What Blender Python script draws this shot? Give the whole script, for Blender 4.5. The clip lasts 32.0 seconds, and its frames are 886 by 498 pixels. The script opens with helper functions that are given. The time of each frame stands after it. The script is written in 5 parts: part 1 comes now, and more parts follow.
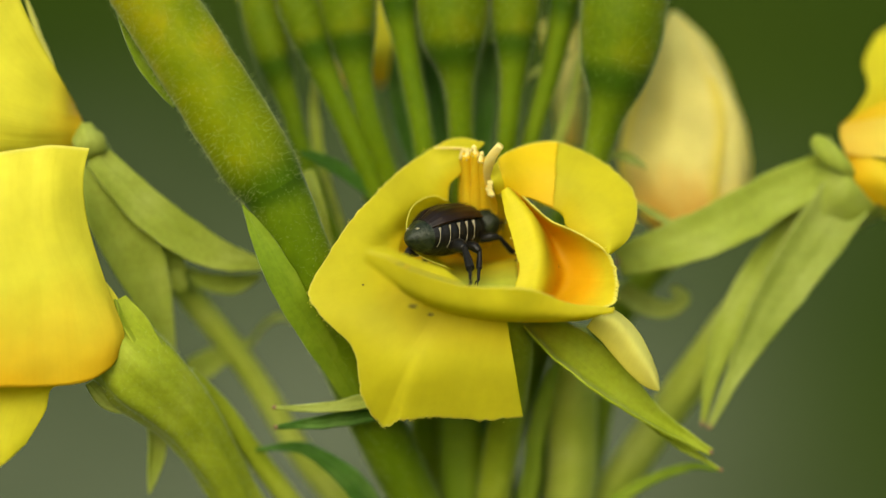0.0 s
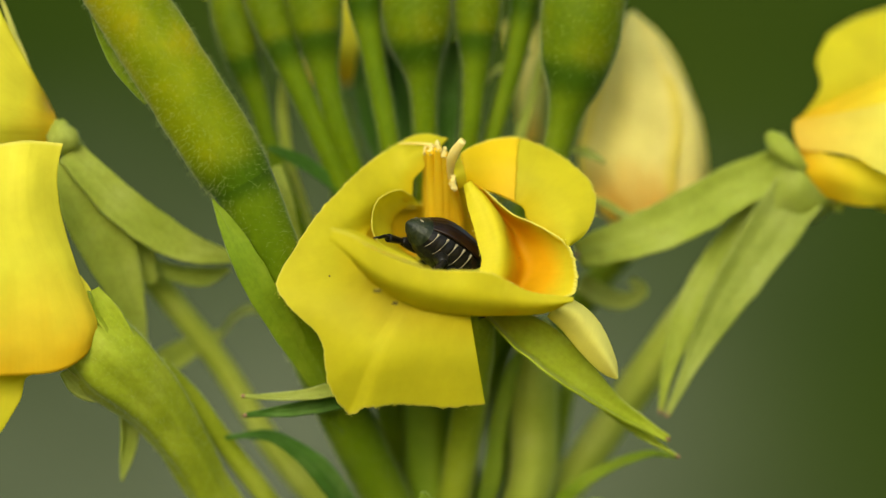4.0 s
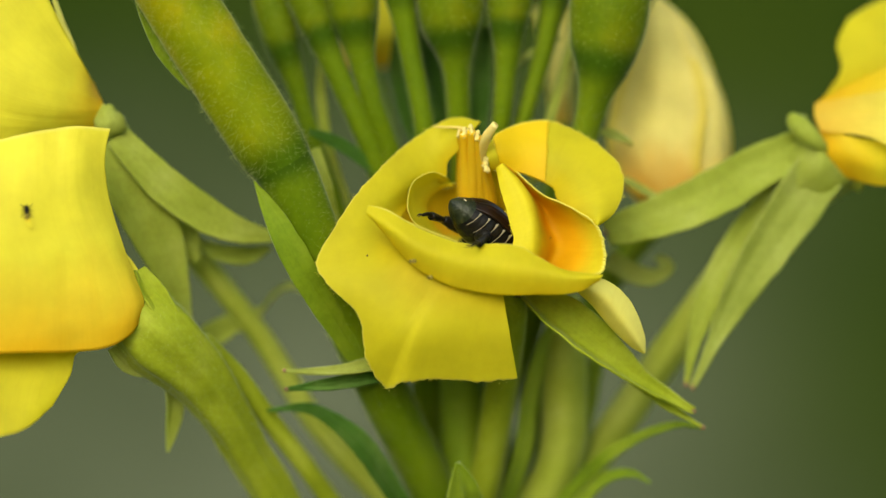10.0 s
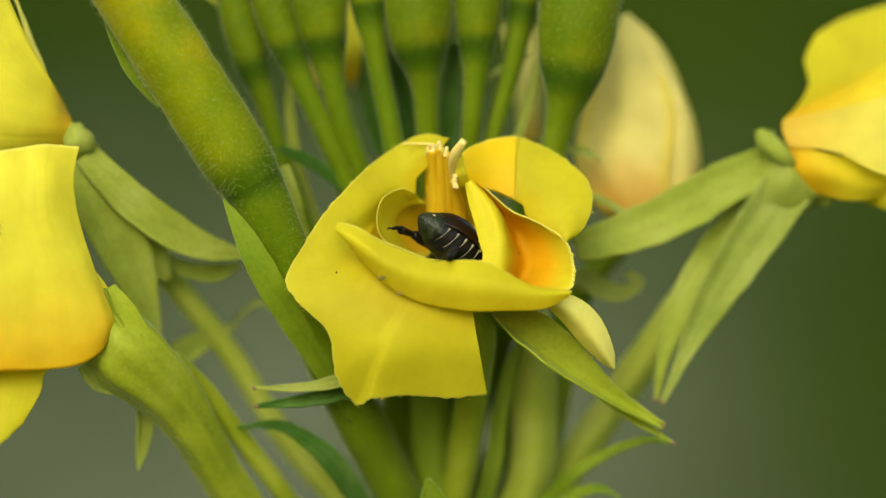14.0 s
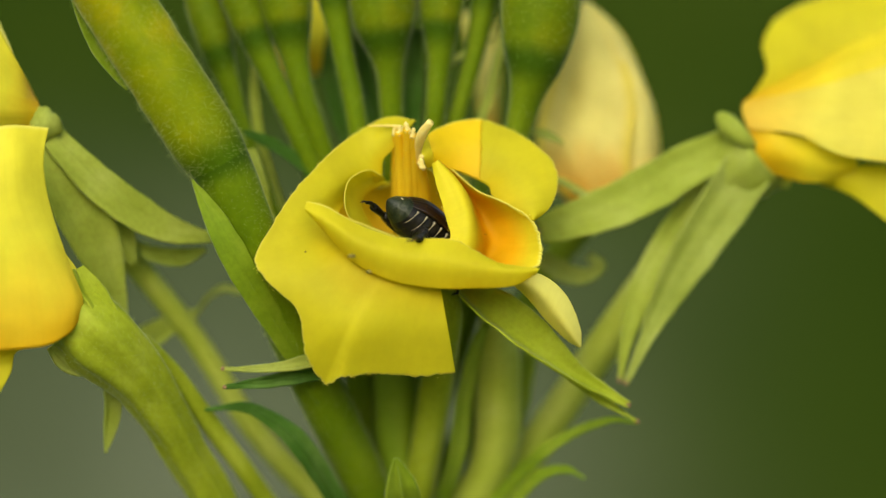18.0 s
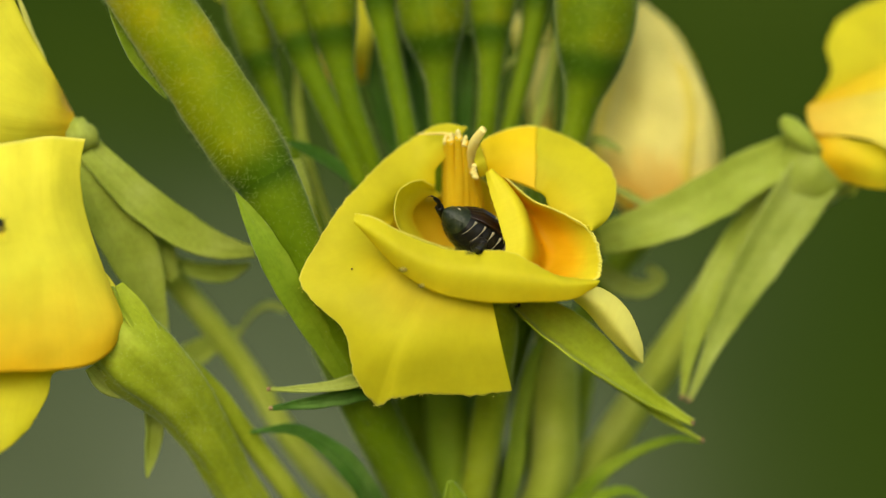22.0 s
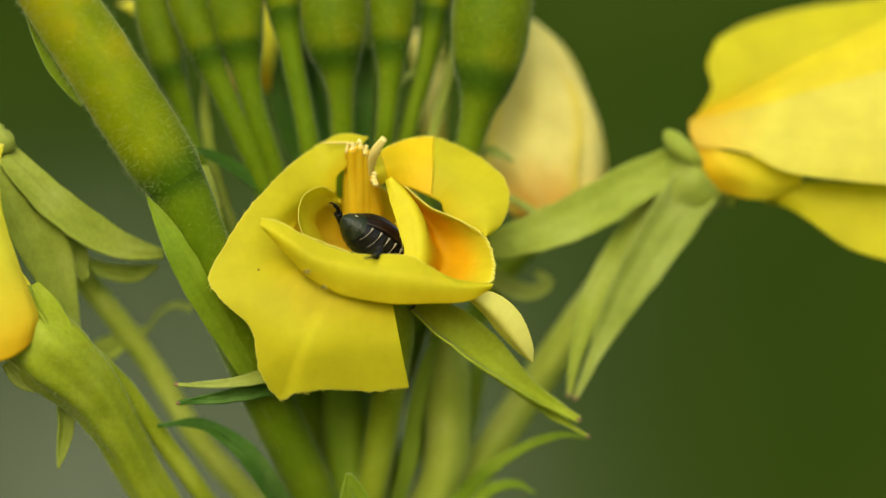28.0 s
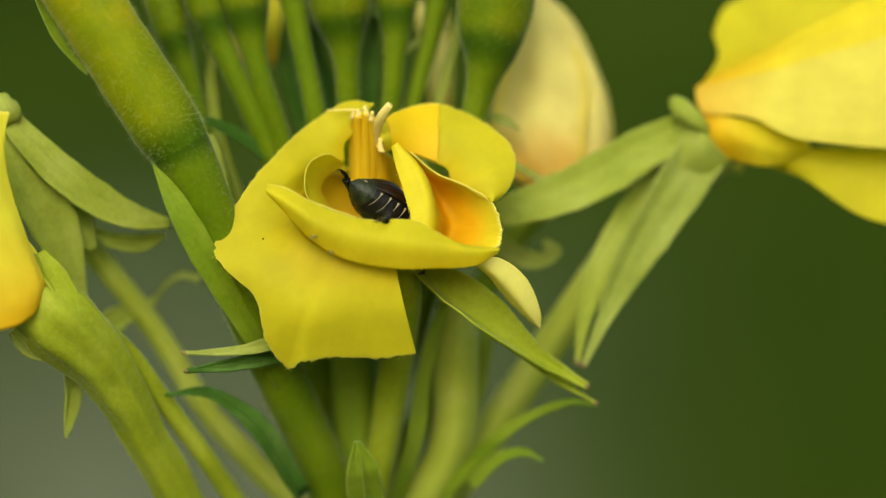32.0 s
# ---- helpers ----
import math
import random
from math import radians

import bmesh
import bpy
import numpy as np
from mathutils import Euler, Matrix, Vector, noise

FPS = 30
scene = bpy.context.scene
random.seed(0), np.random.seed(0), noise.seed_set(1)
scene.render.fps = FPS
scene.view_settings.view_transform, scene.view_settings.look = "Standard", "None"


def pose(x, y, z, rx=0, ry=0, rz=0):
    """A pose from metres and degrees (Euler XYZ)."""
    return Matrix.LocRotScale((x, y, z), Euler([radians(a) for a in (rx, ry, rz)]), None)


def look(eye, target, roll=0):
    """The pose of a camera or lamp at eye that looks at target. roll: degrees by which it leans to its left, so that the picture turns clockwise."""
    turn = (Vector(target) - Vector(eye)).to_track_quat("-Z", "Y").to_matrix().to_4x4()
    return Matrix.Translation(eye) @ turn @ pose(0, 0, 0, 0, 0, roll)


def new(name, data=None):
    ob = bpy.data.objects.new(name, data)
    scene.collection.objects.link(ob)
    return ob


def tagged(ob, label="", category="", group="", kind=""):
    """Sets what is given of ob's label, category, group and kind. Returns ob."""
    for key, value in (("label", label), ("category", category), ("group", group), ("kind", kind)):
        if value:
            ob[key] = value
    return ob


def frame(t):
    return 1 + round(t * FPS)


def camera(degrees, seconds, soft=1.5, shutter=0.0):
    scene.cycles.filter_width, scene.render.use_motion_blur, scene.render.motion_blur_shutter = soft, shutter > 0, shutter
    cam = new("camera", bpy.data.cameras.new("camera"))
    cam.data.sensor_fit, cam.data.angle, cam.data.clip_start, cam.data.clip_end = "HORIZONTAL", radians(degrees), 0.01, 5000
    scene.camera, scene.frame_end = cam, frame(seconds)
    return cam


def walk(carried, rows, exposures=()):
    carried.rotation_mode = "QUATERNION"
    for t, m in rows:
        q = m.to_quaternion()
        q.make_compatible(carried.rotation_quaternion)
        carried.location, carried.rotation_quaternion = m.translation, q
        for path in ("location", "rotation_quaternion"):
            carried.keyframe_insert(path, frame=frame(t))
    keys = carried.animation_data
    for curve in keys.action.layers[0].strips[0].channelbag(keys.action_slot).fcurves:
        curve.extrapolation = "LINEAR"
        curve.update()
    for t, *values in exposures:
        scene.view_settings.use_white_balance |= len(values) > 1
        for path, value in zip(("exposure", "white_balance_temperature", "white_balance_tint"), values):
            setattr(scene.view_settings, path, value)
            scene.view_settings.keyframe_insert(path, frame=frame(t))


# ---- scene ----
# Lengths below are millimetres round the middle of the front flower; z0 is its height over the ground.
MM, Z0 = 0.001, 1.1

cam = camera(15.0, 32.0, soft=1.2)
cam.data.dof.use_dof = True
cam.data.dof.aperture_fstop = 7.0
PATH = [
    (0, (0.00171, -0.29603, 1.09703), (0.00005, 0.00395, 1.10004), 0.15),
    (0.5, (0.00282, -0.30199, 1.09632), (0.00103, -0.00202, 1.09977), 0.21),
    (1, (0.00389, -0.30448, 1.09654), (0.00097, -0.00451, 1.09969), 0.26),
    (1.5, (0.00440, -0.30441, 1.09526), (0.00058, -0.00446, 1.09940), 0.13),
    (2, (0.00333, -0.30466, 1.09505), (0.00110, -0.00470, 1.09938), 0.20),
    (2.5, (0.00272, -0.30474, 1.09388), (0.00197, -0.00479, 1.09920), 0.01),
    (3, (0.00285, -0.30544, 1.09447), (0.00285, -0.00548, 1.09926), 0.04),
    (3.5, (0.00268, -0.30447, 1.09447), (0.00371, -0.00451, 1.09925), 0.08),
    (5.5, (0.00280, -0.30489, 1.09383), (0.00092, -0.00495, 1.09914), 0.06),
    (6, (0.00281, -0.30547, 1.09527), (0.00109, -0.00550, 1.09918), 0.11),
    (6.5, (0.00177, -0.31200, 1.09546), (0.00288, -0.01202, 1.09847), 0.01),
    (7, (0.00245, -0.32123, 1.09656), (0.00504, -0.02125, 1.09765), 0.02),
    (7.5, (0.00234, -0.32239, 1.09680), (0.00593, -0.02242, 1.09745), -0.09),
    (8, (0.00209, -0.32211, 1.09712), (0.00677, -0.02214, 1.09734), -0.06),
    (8.5, (0.00172, -0.32105, 1.09673), (0.00751, -0.02110, 1.09726), -0.04),
    (9, (0.00129, -0.31919, 1.09720), (0.00819, -0.01927, 1.09734), -0.01),
    (9.5, (0.00206, -0.31662, 1.09703), (0.00658, -0.01666, 1.09741), -0.15),
    (10, (0.00203, -0.31620, 1.09719), (0.00026, -0.01620, 1.09742), -0.09),
    (10.5, (0.00219, -0.31688, 1.09696), (0.00261, -0.01688, 1.09743), -0.12),
    (11, (0.00246, -0.31736, 1.09827), (0.00439, -0.01737, 1.09769), -0.16),
    (11.5, (0.00258, -0.31733, 1.09802), (0.00559, -0.01734, 1.09787), -0.30),
    (12, (0.00223, -0.31720, 1.09805), (0.00634, -0.01723, 1.09809), -0.28),
    (12.5, (0.00164, -0.31738, 1.09822), (0.00673, -0.01742, 1.09839), -0.32),
    (13, (0.00183, -0.31653, 1.09772), (0.00676, -0.01657, 1.09863), -0.37),
    (13.5, (0.00266, -0.31623, 1.09762), (0.00257, -0.01624, 1.09894), -0.31),
    (14, (0.00254, -0.31665, 1.09687), (0.00304, -0.01665, 1.09886), -0.33),
    (14.5, (0.00235, -0.31698, 1.09681), (0.00431, -0.01699, 1.09879), -0.44),
    (15, (0.00095, -0.31766, 1.09657), (0.00566, -0.01770, 1.09873), -0.34),
    (15.5, (0.00094, -0.31796, 1.09636), (0.00709, -0.01804, 1.09869), -0.39),
    (17.5, (-0.00552, -0.31882, 1.08686), (0.00330, -0.01911, 1.09674), -0.75),
    (18, (-0.00618, -0.31879, 1.08680), (0.00537, -0.01917, 1.09639), -0.66),
    (18.5, (-0.00760, -0.31868, 1.08764), (0.00555, -0.01909, 1.09622), -0.57),
    (19, (-0.00905, -0.31782, 1.08708), (0.00546, -0.01830, 1.09569), -0.80),
    (19.5, (-0.00855, -0.31480, 1.08702), (0.00525, -0.01524, 1.09570), -0.81),
    (20, (-0.00739, -0.31050, 1.08695), (0.00490, -0.01089, 1.09608), -0.96),
    (20.5, (-0.00873, -0.30567, 1.08753), (0.00205, -0.00602, 1.09700), -0.91),
    (21, (-0.00897, -0.30427, 1.08854), (-0.00139, -0.00450, 1.09765), -1.11),
    (21.5, (-0.00939, -0.30517, 1.08815), (-0.00023, -0.00547, 1.09789), -1.02),
    (22, (-0.00961, -0.30496, 1.08618), (0.00095, -0.00538, 1.09803), -1.20),
    (22.5, (-0.01002, -0.30408, 1.08561), (0.00210, -0.00460, 1.09840), -1.19),
    (23, (-0.01248, -0.30329, 1.08499), (0.00301, -0.00401, 1.09880), -1.11),
    (23.5, (-0.01255, -0.30460, 1.08537), (0.00375, -0.00536, 1.09924), -1.12),
    (24, (-0.01004, -0.30553, 1.08346), (0.00435, -0.00630, 1.09934), -1.22),
    (24.5, (-0.00926, -0.31010, 1.08267), (0.00512, -0.01092, 1.09959), -1.24),
    (26.5, (-0.01233, -0.32193, 1.08465), (0.00718, -0.02290, 1.09881), -0.83),
    (27, (-0.01277, -0.32223, 1.08485), (0.00842, -0.02328, 1.09830), -0.94),
    (27.5, (-0.01429, -0.32160, 1.08522), (0.00889, -0.02277, 1.09798), -0.87),
    (28, (-0.01540, -0.32052, 1.08507), (0.00881, -0.02176, 1.09757), -0.78),
    (28.5, (-0.01472, -0.32209, 1.08433), (0.00892, -0.02329, 1.09687), -0.99),
    (29, (-0.01619, -0.32055, 1.08545), (0.00872, -0.02179, 1.09675), -0.78),
    (29.5, (-0.01764, -0.31696, 1.08662), (0.00850, -0.01827, 1.09683), -0.59),
    (30, (-0.01653, -0.31627, 1.08426), (0.00604, -0.01737, 1.09629), -0.82),
    (30.5, (-0.01684, -0.31532, 1.08257), (0.00056, -0.01613, 1.09612), -0.84),
    (31, (-0.01542, -0.31630, 1.08003), (0.00381, -0.01731, 1.09547), -1.00),
    (31.5, (-0.01461, -0.31784, 1.07954), (0.00634, -0.01898, 1.09505), -1.10),
    (32, (-0.01375, -0.31990, 1.07787), (0.00833, -0.02115, 1.09406), -1.17),
]
walk(cam, [(t, look(eye, target, roll)) for t, eye, target, roll in PATH], [(0.0, 0.2, 6450, -3), (32.0, 0.2, 6450, -3)])

# ---- light ----
world = bpy.data.worlds.new("world")
scene.world = world
world.use_nodes = True
wn = world.node_tree.nodes
sky = wn.new("ShaderNodeTexSky")
sky.sky_type, sky.sun_disc = "NISHITA", False
sky.sun_elevation, sky.sun_rotation = radians(33), radians(194)
sky.air_density, sky.dust_density, sky.ozone_density = 1.0, 4.0, 1.0
world.node_tree.links.new(sky.outputs[0], wn["Background"].inputs[0])
wn["Background"].inputs[1].default_value = 0.245
sun = new("sun", bpy.data.lights.new("sun", "SUN"))
sun.data.energy, sun.data.angle, sun.data.color = 0.7, radians(50), (1.0, 0.96, 0.88)
sun.matrix_world = look((-0.9, -3.6, 3.5), (0, 0, Z0))


# ---- materials ----
def material(name):
    m = bpy.data.materials.new(name)
    m.use_nodes = True
    nt = m.node_tree
    return m, nt, nt.nodes["Principled BSDF"], nt.nodes["Material Output"]


def noise_ramp(nt, vector, scale, stops, detail=4.0, rough=0.55):
    """Noise through a colour ramp."""
    n = nt.nodes.new("ShaderNodeTexNoise")
    n.inputs["Scale"].default_value, n.inputs["Detail"].default_value, n.inputs["Roughness"].default_value = scale, detail, rough
    nt.links.new(vector, n.inputs["Vector"])
    r = nt.nodes.new("ShaderNodeValToRGB")
    while len(r.color_ramp.elements) < len(stops):
        r.color_ramp.elements.new(0.5)
    for e, (at, col) in zip(r.color_ramp.elements, stops):
        e.position, e.color = at, (*col, 1)
    nt.links.new(n.outputs["Fac"], r.inputs["Fac"])
    return n, r


def mixed(nt, kind, fac, a, b):
    m = nt.nodes.new("ShaderNodeMix")
    m.data_type, m.blend_type = "RGBA", kind
    for value, socket in ((fac, m.inputs[0]), (a, m.inputs[6]), (b, m.inputs[7])):
        if isinstance(value, (int, float)):
            socket.default_value = value
        elif isinstance(value, tuple):
            socket.default_value = (*value, 1)
        else:
            nt.links.new(value, socket)
    return m.outputs[2]


def scaled(nt, vector, sx, sy, sz):
    m = nt.nodes.new("ShaderNodeMapping")
    m.inputs["Scale"].default_value = (sx, sy, sz)
    nt.links.new(vector, m.inputs["Vector"])
    return m.outputs[0]


def petal_material(name, tip, base, base_at, through_share=0.4, rough=0.5, rim=(0.85, 0.79, 0.16), rim_at=0.975, flanks=False, stops=()):
    """Thin yellow petal tissue: pigment runs from base to tip, fine veins, light passes through."""
    m, nt, bsdf, out = material(name)
    tc = nt.nodes.new("ShaderNodeTexCoord")
    sep = nt.nodes.new("ShaderNodeSeparateXYZ")
    nt.links.new(tc.outputs["UV"], sep.inputs[0])
    ramp = nt.nodes.new("ShaderNodeValToRGB")
    e = ramp.color_ramp.elements
    e[0].position, e[0].color = 0.0, (*base, 1)
    e[1].position, e[1].color = base_at, (*tip, 1)
    for at, tone in stops:
        e.new(at).color = (*tone, 1)
    wob, _ = noise_ramp(nt, tc.outputs["UV"], 3.0, [(0, (0, 0, 0)), (1, (1, 1, 1))])
    add = nt.nodes.new("ShaderNodeMath")
    add.operation = "MULTIPLY_ADD"
    add.inputs[1].default_value, add.inputs[2].default_value = (0.1, -0.05) if stops else (0.3, -0.15)
    nt.links.new(wob.outputs["Fac"], add.inputs[0])
    plus = nt.nodes.new("ShaderNodeMath")
    plus.operation = "ADD"
    nt.links.new(sep.outputs["Y"], plus.inputs[0])
    nt.links.new(add.outputs[0], plus.inputs[1])
    nt.links.new(plus.outputs[0], ramp.inputs["Fac"])
    _, mottle = noise_ramp(nt, tc.outputs["Object"], 260, [(0.3, (0.86, 0.85, 0.8)), (0.7, (1, 1, 1))])
    veins, vein_col = noise_ramp(nt, scaled(nt, tc.outputs["UV"], 46, 2.2, 1), 1.0, [(0.38, (0.93, 0.9, 0.8)), (0.6, (1, 1, 1))], 3)
    edge = nt.nodes.new("ShaderNodeMapRange")
    edge.inputs["From Min"].default_value, edge.inputs["From Max"].default_value = rim_at, 1.0
    if flanks:
        # the pale margin runs along both flanks
        off = nt.nodes.new("ShaderNodeMath")
        off.operation = "SUBTRACT"
        off.inputs[1].default_value = 0.5
        nt.links.new(sep.outputs["X"], off.inputs[0])
        far = nt.nodes.new("ShaderNodeMath")
        far.operation = "ABSOLUTE"
        nt.links.new(off.outputs[0], far.inputs[0])
        edge.inputs["From Min"].default_value, edge.inputs["From Max"].default_value = 0.36, 0.5
        nt.links.new(far.outputs[0], edge.inputs["Value"])
    else:
        nt.links.new(sep.outputs["Y"], edge.inputs["Value"])
    col = mixed(nt, "MIX", edge.outputs[0], ramp.outputs[0], rim)
    col = mixed(nt, "MULTIPLY", 1.0, col, mottle.outputs[0])
    col = mixed(nt, "MULTIPLY", 0.25, col, vein_col.outputs[0])
    nt.links.new(col, bsdf.inputs["Base Color"])
    bsdf.inputs["Roughness"].default_value = rough
    bsdf.inputs["Specular IOR Level"].default_value = 0.15
    fine, _ = noise_ramp(nt, tc.outputs["Object"], 2600, [(0, (0, 0, 0)), (1, (1, 1, 1))])
    soft, _ = noise_ramp(nt, tc.outputs["Object"], 170, [(0, (0, 0, 0)), (1, (1, 1, 1))], 2)
    b0 = nt.nodes.new("ShaderNodeBump")
    b0.inputs["Strength"].default_value, b0.inputs["Distance"].default_value = 0.3, 0.0004
    nt.links.new(soft.outputs["Fac"], b0.inputs["Height"])
    b1 = nt.nodes.new("ShaderNodeBump")
    nt.links.new(b0.outputs[0], b1.inputs["Normal"])
    b1.inputs["Strength"].default_value, b1.inputs["Distance"].default_value = 0.12, 0.00018
    nt.links.new(veins.outputs["Fac"], b1.inputs["Height"])
    b2 = nt.nodes.new("ShaderNodeBump")
    b2.inputs["Strength"].default_value, b2.inputs["Distance"].default_value = 0.25, 0.00006
    nt.links.new(fine.outputs["Fac"], b2.inputs["Height"])
    nt.links.new(b1.outputs[0], b2.inputs["Normal"])
    nt.links.new(b2.outputs[0], bsdf.inputs["Normal"])
    tr = nt.nodes.new("ShaderNodeBsdfTranslucent")
    nt.links.new(col, tr.inputs["Color"])
    mix = nt.nodes.new("ShaderNodeMixShader")
    mix.inputs[0].default_value = through_share
    nt.links.new(bsdf.outputs[0], mix.inputs[1])
    nt.links.new(tr.outputs[0], mix.inputs[2])
    nt.links.new(mix.outputs[0], out.inputs["Surface"])
    return m


def green_material(name, dark, mid, light, along=(1, 1, 1), rough=0.55, share=0.12, fuzz=0.25, foot=None, crown=None):
    """Living green tissue: blotches, lengthwise streaks, fine pitted skin with a soft sheen."""
    m, nt, bsdf, out = material(name)
    tc = nt.nodes.new("ShaderNodeTexCoord")
    _, blot = noise_ramp(nt, tc.outputs["Object"], 150, [(0.3, dark), (0.5, mid), (0.72, light)])
    _, streak = noise_ramp(nt, scaled(nt, tc.outputs["UV"], 26, 1.5, 1), 1.0, [(0.35, (0.78, 0.8, 0.7)), (0.65, (1, 1, 1))], 3)
    col = blot.outputs[0]
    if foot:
        # greener and darker towards the foot of the piece
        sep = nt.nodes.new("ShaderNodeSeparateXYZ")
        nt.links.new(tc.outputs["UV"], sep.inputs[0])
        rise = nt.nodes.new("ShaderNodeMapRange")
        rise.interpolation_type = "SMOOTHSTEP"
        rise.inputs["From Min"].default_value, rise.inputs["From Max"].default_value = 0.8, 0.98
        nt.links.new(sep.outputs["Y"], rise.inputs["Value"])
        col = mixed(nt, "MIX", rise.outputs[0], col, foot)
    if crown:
        # darker at the first end, just under the bud
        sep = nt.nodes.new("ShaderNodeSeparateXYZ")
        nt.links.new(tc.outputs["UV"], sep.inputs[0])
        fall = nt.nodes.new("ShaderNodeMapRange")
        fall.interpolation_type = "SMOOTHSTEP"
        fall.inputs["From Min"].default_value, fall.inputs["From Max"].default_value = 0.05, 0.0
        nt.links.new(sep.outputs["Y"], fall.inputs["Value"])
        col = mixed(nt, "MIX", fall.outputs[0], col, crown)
    col = mixed(nt, "MULTIPLY", 0.4, col, streak.outputs[0])
    fine, fcol = noise_ramp(nt, tc.outputs["Object"], 1900, [(0.35, (0.8, 0.8, 0.75)), (0.6, (1, 1, 1))])
    col = mixed(nt, "MULTIPLY", 0.6, col, fcol.outputs[0])
    nt.links.new(col, bsdf.inputs["Base Color"])
    bsdf.inputs["Roughness"].default_value = rough
    bsdf.inputs["Specular IOR Level"].default_value = 0.08
    bsdf.inputs["Sheen Weight"].default_value = fuzz
    bsdf.inputs["Sheen Roughness"].default_value = 0.28
    bsdf.inputs["Sheen Tint"].default_value = (0.85, 0.9, 0.7, 1)
    b = nt.nodes.new("ShaderNodeBump")
    b.inputs["Strength"].default_value, b.inputs["Distance"].default_value = 0.4, 0.0001
    nt.links.new(fine.outputs["Fac"], b.inputs["Height"])
    nt.links.new(b.outputs[0], bsdf.inputs["Normal"])
    tr = nt.nodes.new("ShaderNodeBsdfTranslucent")
    nt.links.new(col, tr.inputs["Color"])
    mix = nt.nodes.new("ShaderNodeMixShader")
    mix.inputs[0].default_value = share
    nt.links.new(bsdf.outputs[0], mix.inputs[1])
    nt.links.new(tr.outputs[0], mix.inputs[2])
    nt.links.new(mix.outputs[0], out.inputs["Surface"])
    return m


def plain_material(name, a, b, scale, rough=0.5, spec=0.5, bump=0.0, coat=0.0, share=0.0):
    m, nt, bsdf, out = material(name)
    tc = nt.nodes.new("ShaderNodeTexCoord")
    n, r = noise_ramp(nt, tc.outputs["Object"], scale, [(0.3, a), (0.7, b)])
    nt.links.new(r.outputs[0], bsdf.inputs["Base Color"])
    bsdf.inputs["Roughness"].default_value = rough
    bsdf.inputs["Specular IOR Level"].default_value = spec
    bsdf.inputs["Coat Weight"].default_value = coat
    bsdf.inputs["Coat Roughness"].default_value = 0.2
    if bump:
        b_ = nt.nodes.new("ShaderNodeBump")
        b_.inputs["Strength"].default_value, b_.inputs["Distance"].default_value = 0.6, bump
        nt.links.new(n.outputs["Fac"], b_.inputs["Height"])
        nt.links.new(b_.outputs[0], bsdf.inputs["Normal"])
    if share:
        tr = nt.nodes.new("ShaderNodeBsdfTranslucent")
        nt.links.new(r.outputs[0], tr.inputs["Color"])
        mix = nt.nodes.new("ShaderNodeMixShader")
        mix.inputs[0].default_value = share
        nt.links.new(bsdf.outputs[0], mix.inputs[1])
        nt.links.new(tr.outputs[0], mix.inputs[2])
        nt.links.new(mix.outputs[0], out.inputs["Surface"])
    return m


YELLOW = petal_material("petal_yellow", (0.76, 0.69, 0.03), (0.76, 0.62, 0.016), 0.4, 0.62)
GOLD = petal_material("petal_gold", (0.82, 0.66, 0.02), (0.85, 0.45, 0.006), 0.75, 0.55)
AGED = petal_material("petal_aged", (0.81, 0.74, 0.056), (0.79, 0.5, 0.014), 0.45, 0.42)
PALE = petal_material("petal_pale", (0.84, 0.79, 0.2), (0.84, 0.75, 0.12), 0.5, 0.42)
SIDE = petal_material("petal_side", (0.81, 0.73, 0.115), (0.82, 0.59, 0.067), 0.45, 0.55)
CUP = petal_material("petal_cup", (0.81, 0.72, 0.03), (0.81, 0.72, 0.03), 0.3, 0.5, stops=((0.42, (0.82, 0.66, 0.02)), (0.55, (0.85, 0.44, 0.006)), (0.78, (0.85, 0.5, 0.01)), (0.93, (0.82, 0.7, 0.03))))
AMBER = petal_material("petal_amber", (0.84, 0.73, 0.035), (0.85, 0.56, 0.014), 0.55, 0.55)
CREAM = petal_material("petal_cream", (0.9, 0.83, 0.31), (0.87, 0.56, 0.08), 0.34, 0.62, rim=(0.84, 0.73, 0.11), flanks=True)
# deeper amber paints in the weaker light that passes two petal layers
FOLD_SHADE = petal_material("petal_fold_shade", (0.7, 0.5, 0.007), (0.7, 0.46, 0.006), 0.5, 0.3)
FLOOR = petal_material("petal_floor", (0.5, 0.56, 0.06), (0.72, 0.58, 0.02), 0.45, 0.4)
FILAMENT = plain_material("filament", (0.83, 0.54, 0.015), (0.84, 0.62, 0.03), 500, 0.5, 0.2, 0.0, 0.0, 0.4)
STIGMA = plain_material("stigma", (0.83, 0.66, 0.16), (0.84, 0.74, 0.3), 900, 0.6, 0.2, 0.0001, 0.0, 0.4)
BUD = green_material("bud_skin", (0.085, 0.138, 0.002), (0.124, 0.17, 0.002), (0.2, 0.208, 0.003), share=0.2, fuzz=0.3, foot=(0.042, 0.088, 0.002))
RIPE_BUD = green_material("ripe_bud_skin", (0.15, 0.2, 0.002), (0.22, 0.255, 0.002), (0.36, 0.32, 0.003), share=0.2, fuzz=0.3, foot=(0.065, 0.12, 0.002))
STEM = green_material("stem_skin", (0.125, 0.195, 0.008), (0.175, 0.255, 0.012), (0.24, 0.31, 0.024), share=0.25, fuzz=0.4)
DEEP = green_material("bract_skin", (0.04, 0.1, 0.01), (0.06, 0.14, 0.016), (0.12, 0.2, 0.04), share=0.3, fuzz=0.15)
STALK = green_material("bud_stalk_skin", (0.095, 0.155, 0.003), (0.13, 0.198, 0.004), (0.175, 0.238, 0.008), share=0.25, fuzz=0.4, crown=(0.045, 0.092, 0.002))
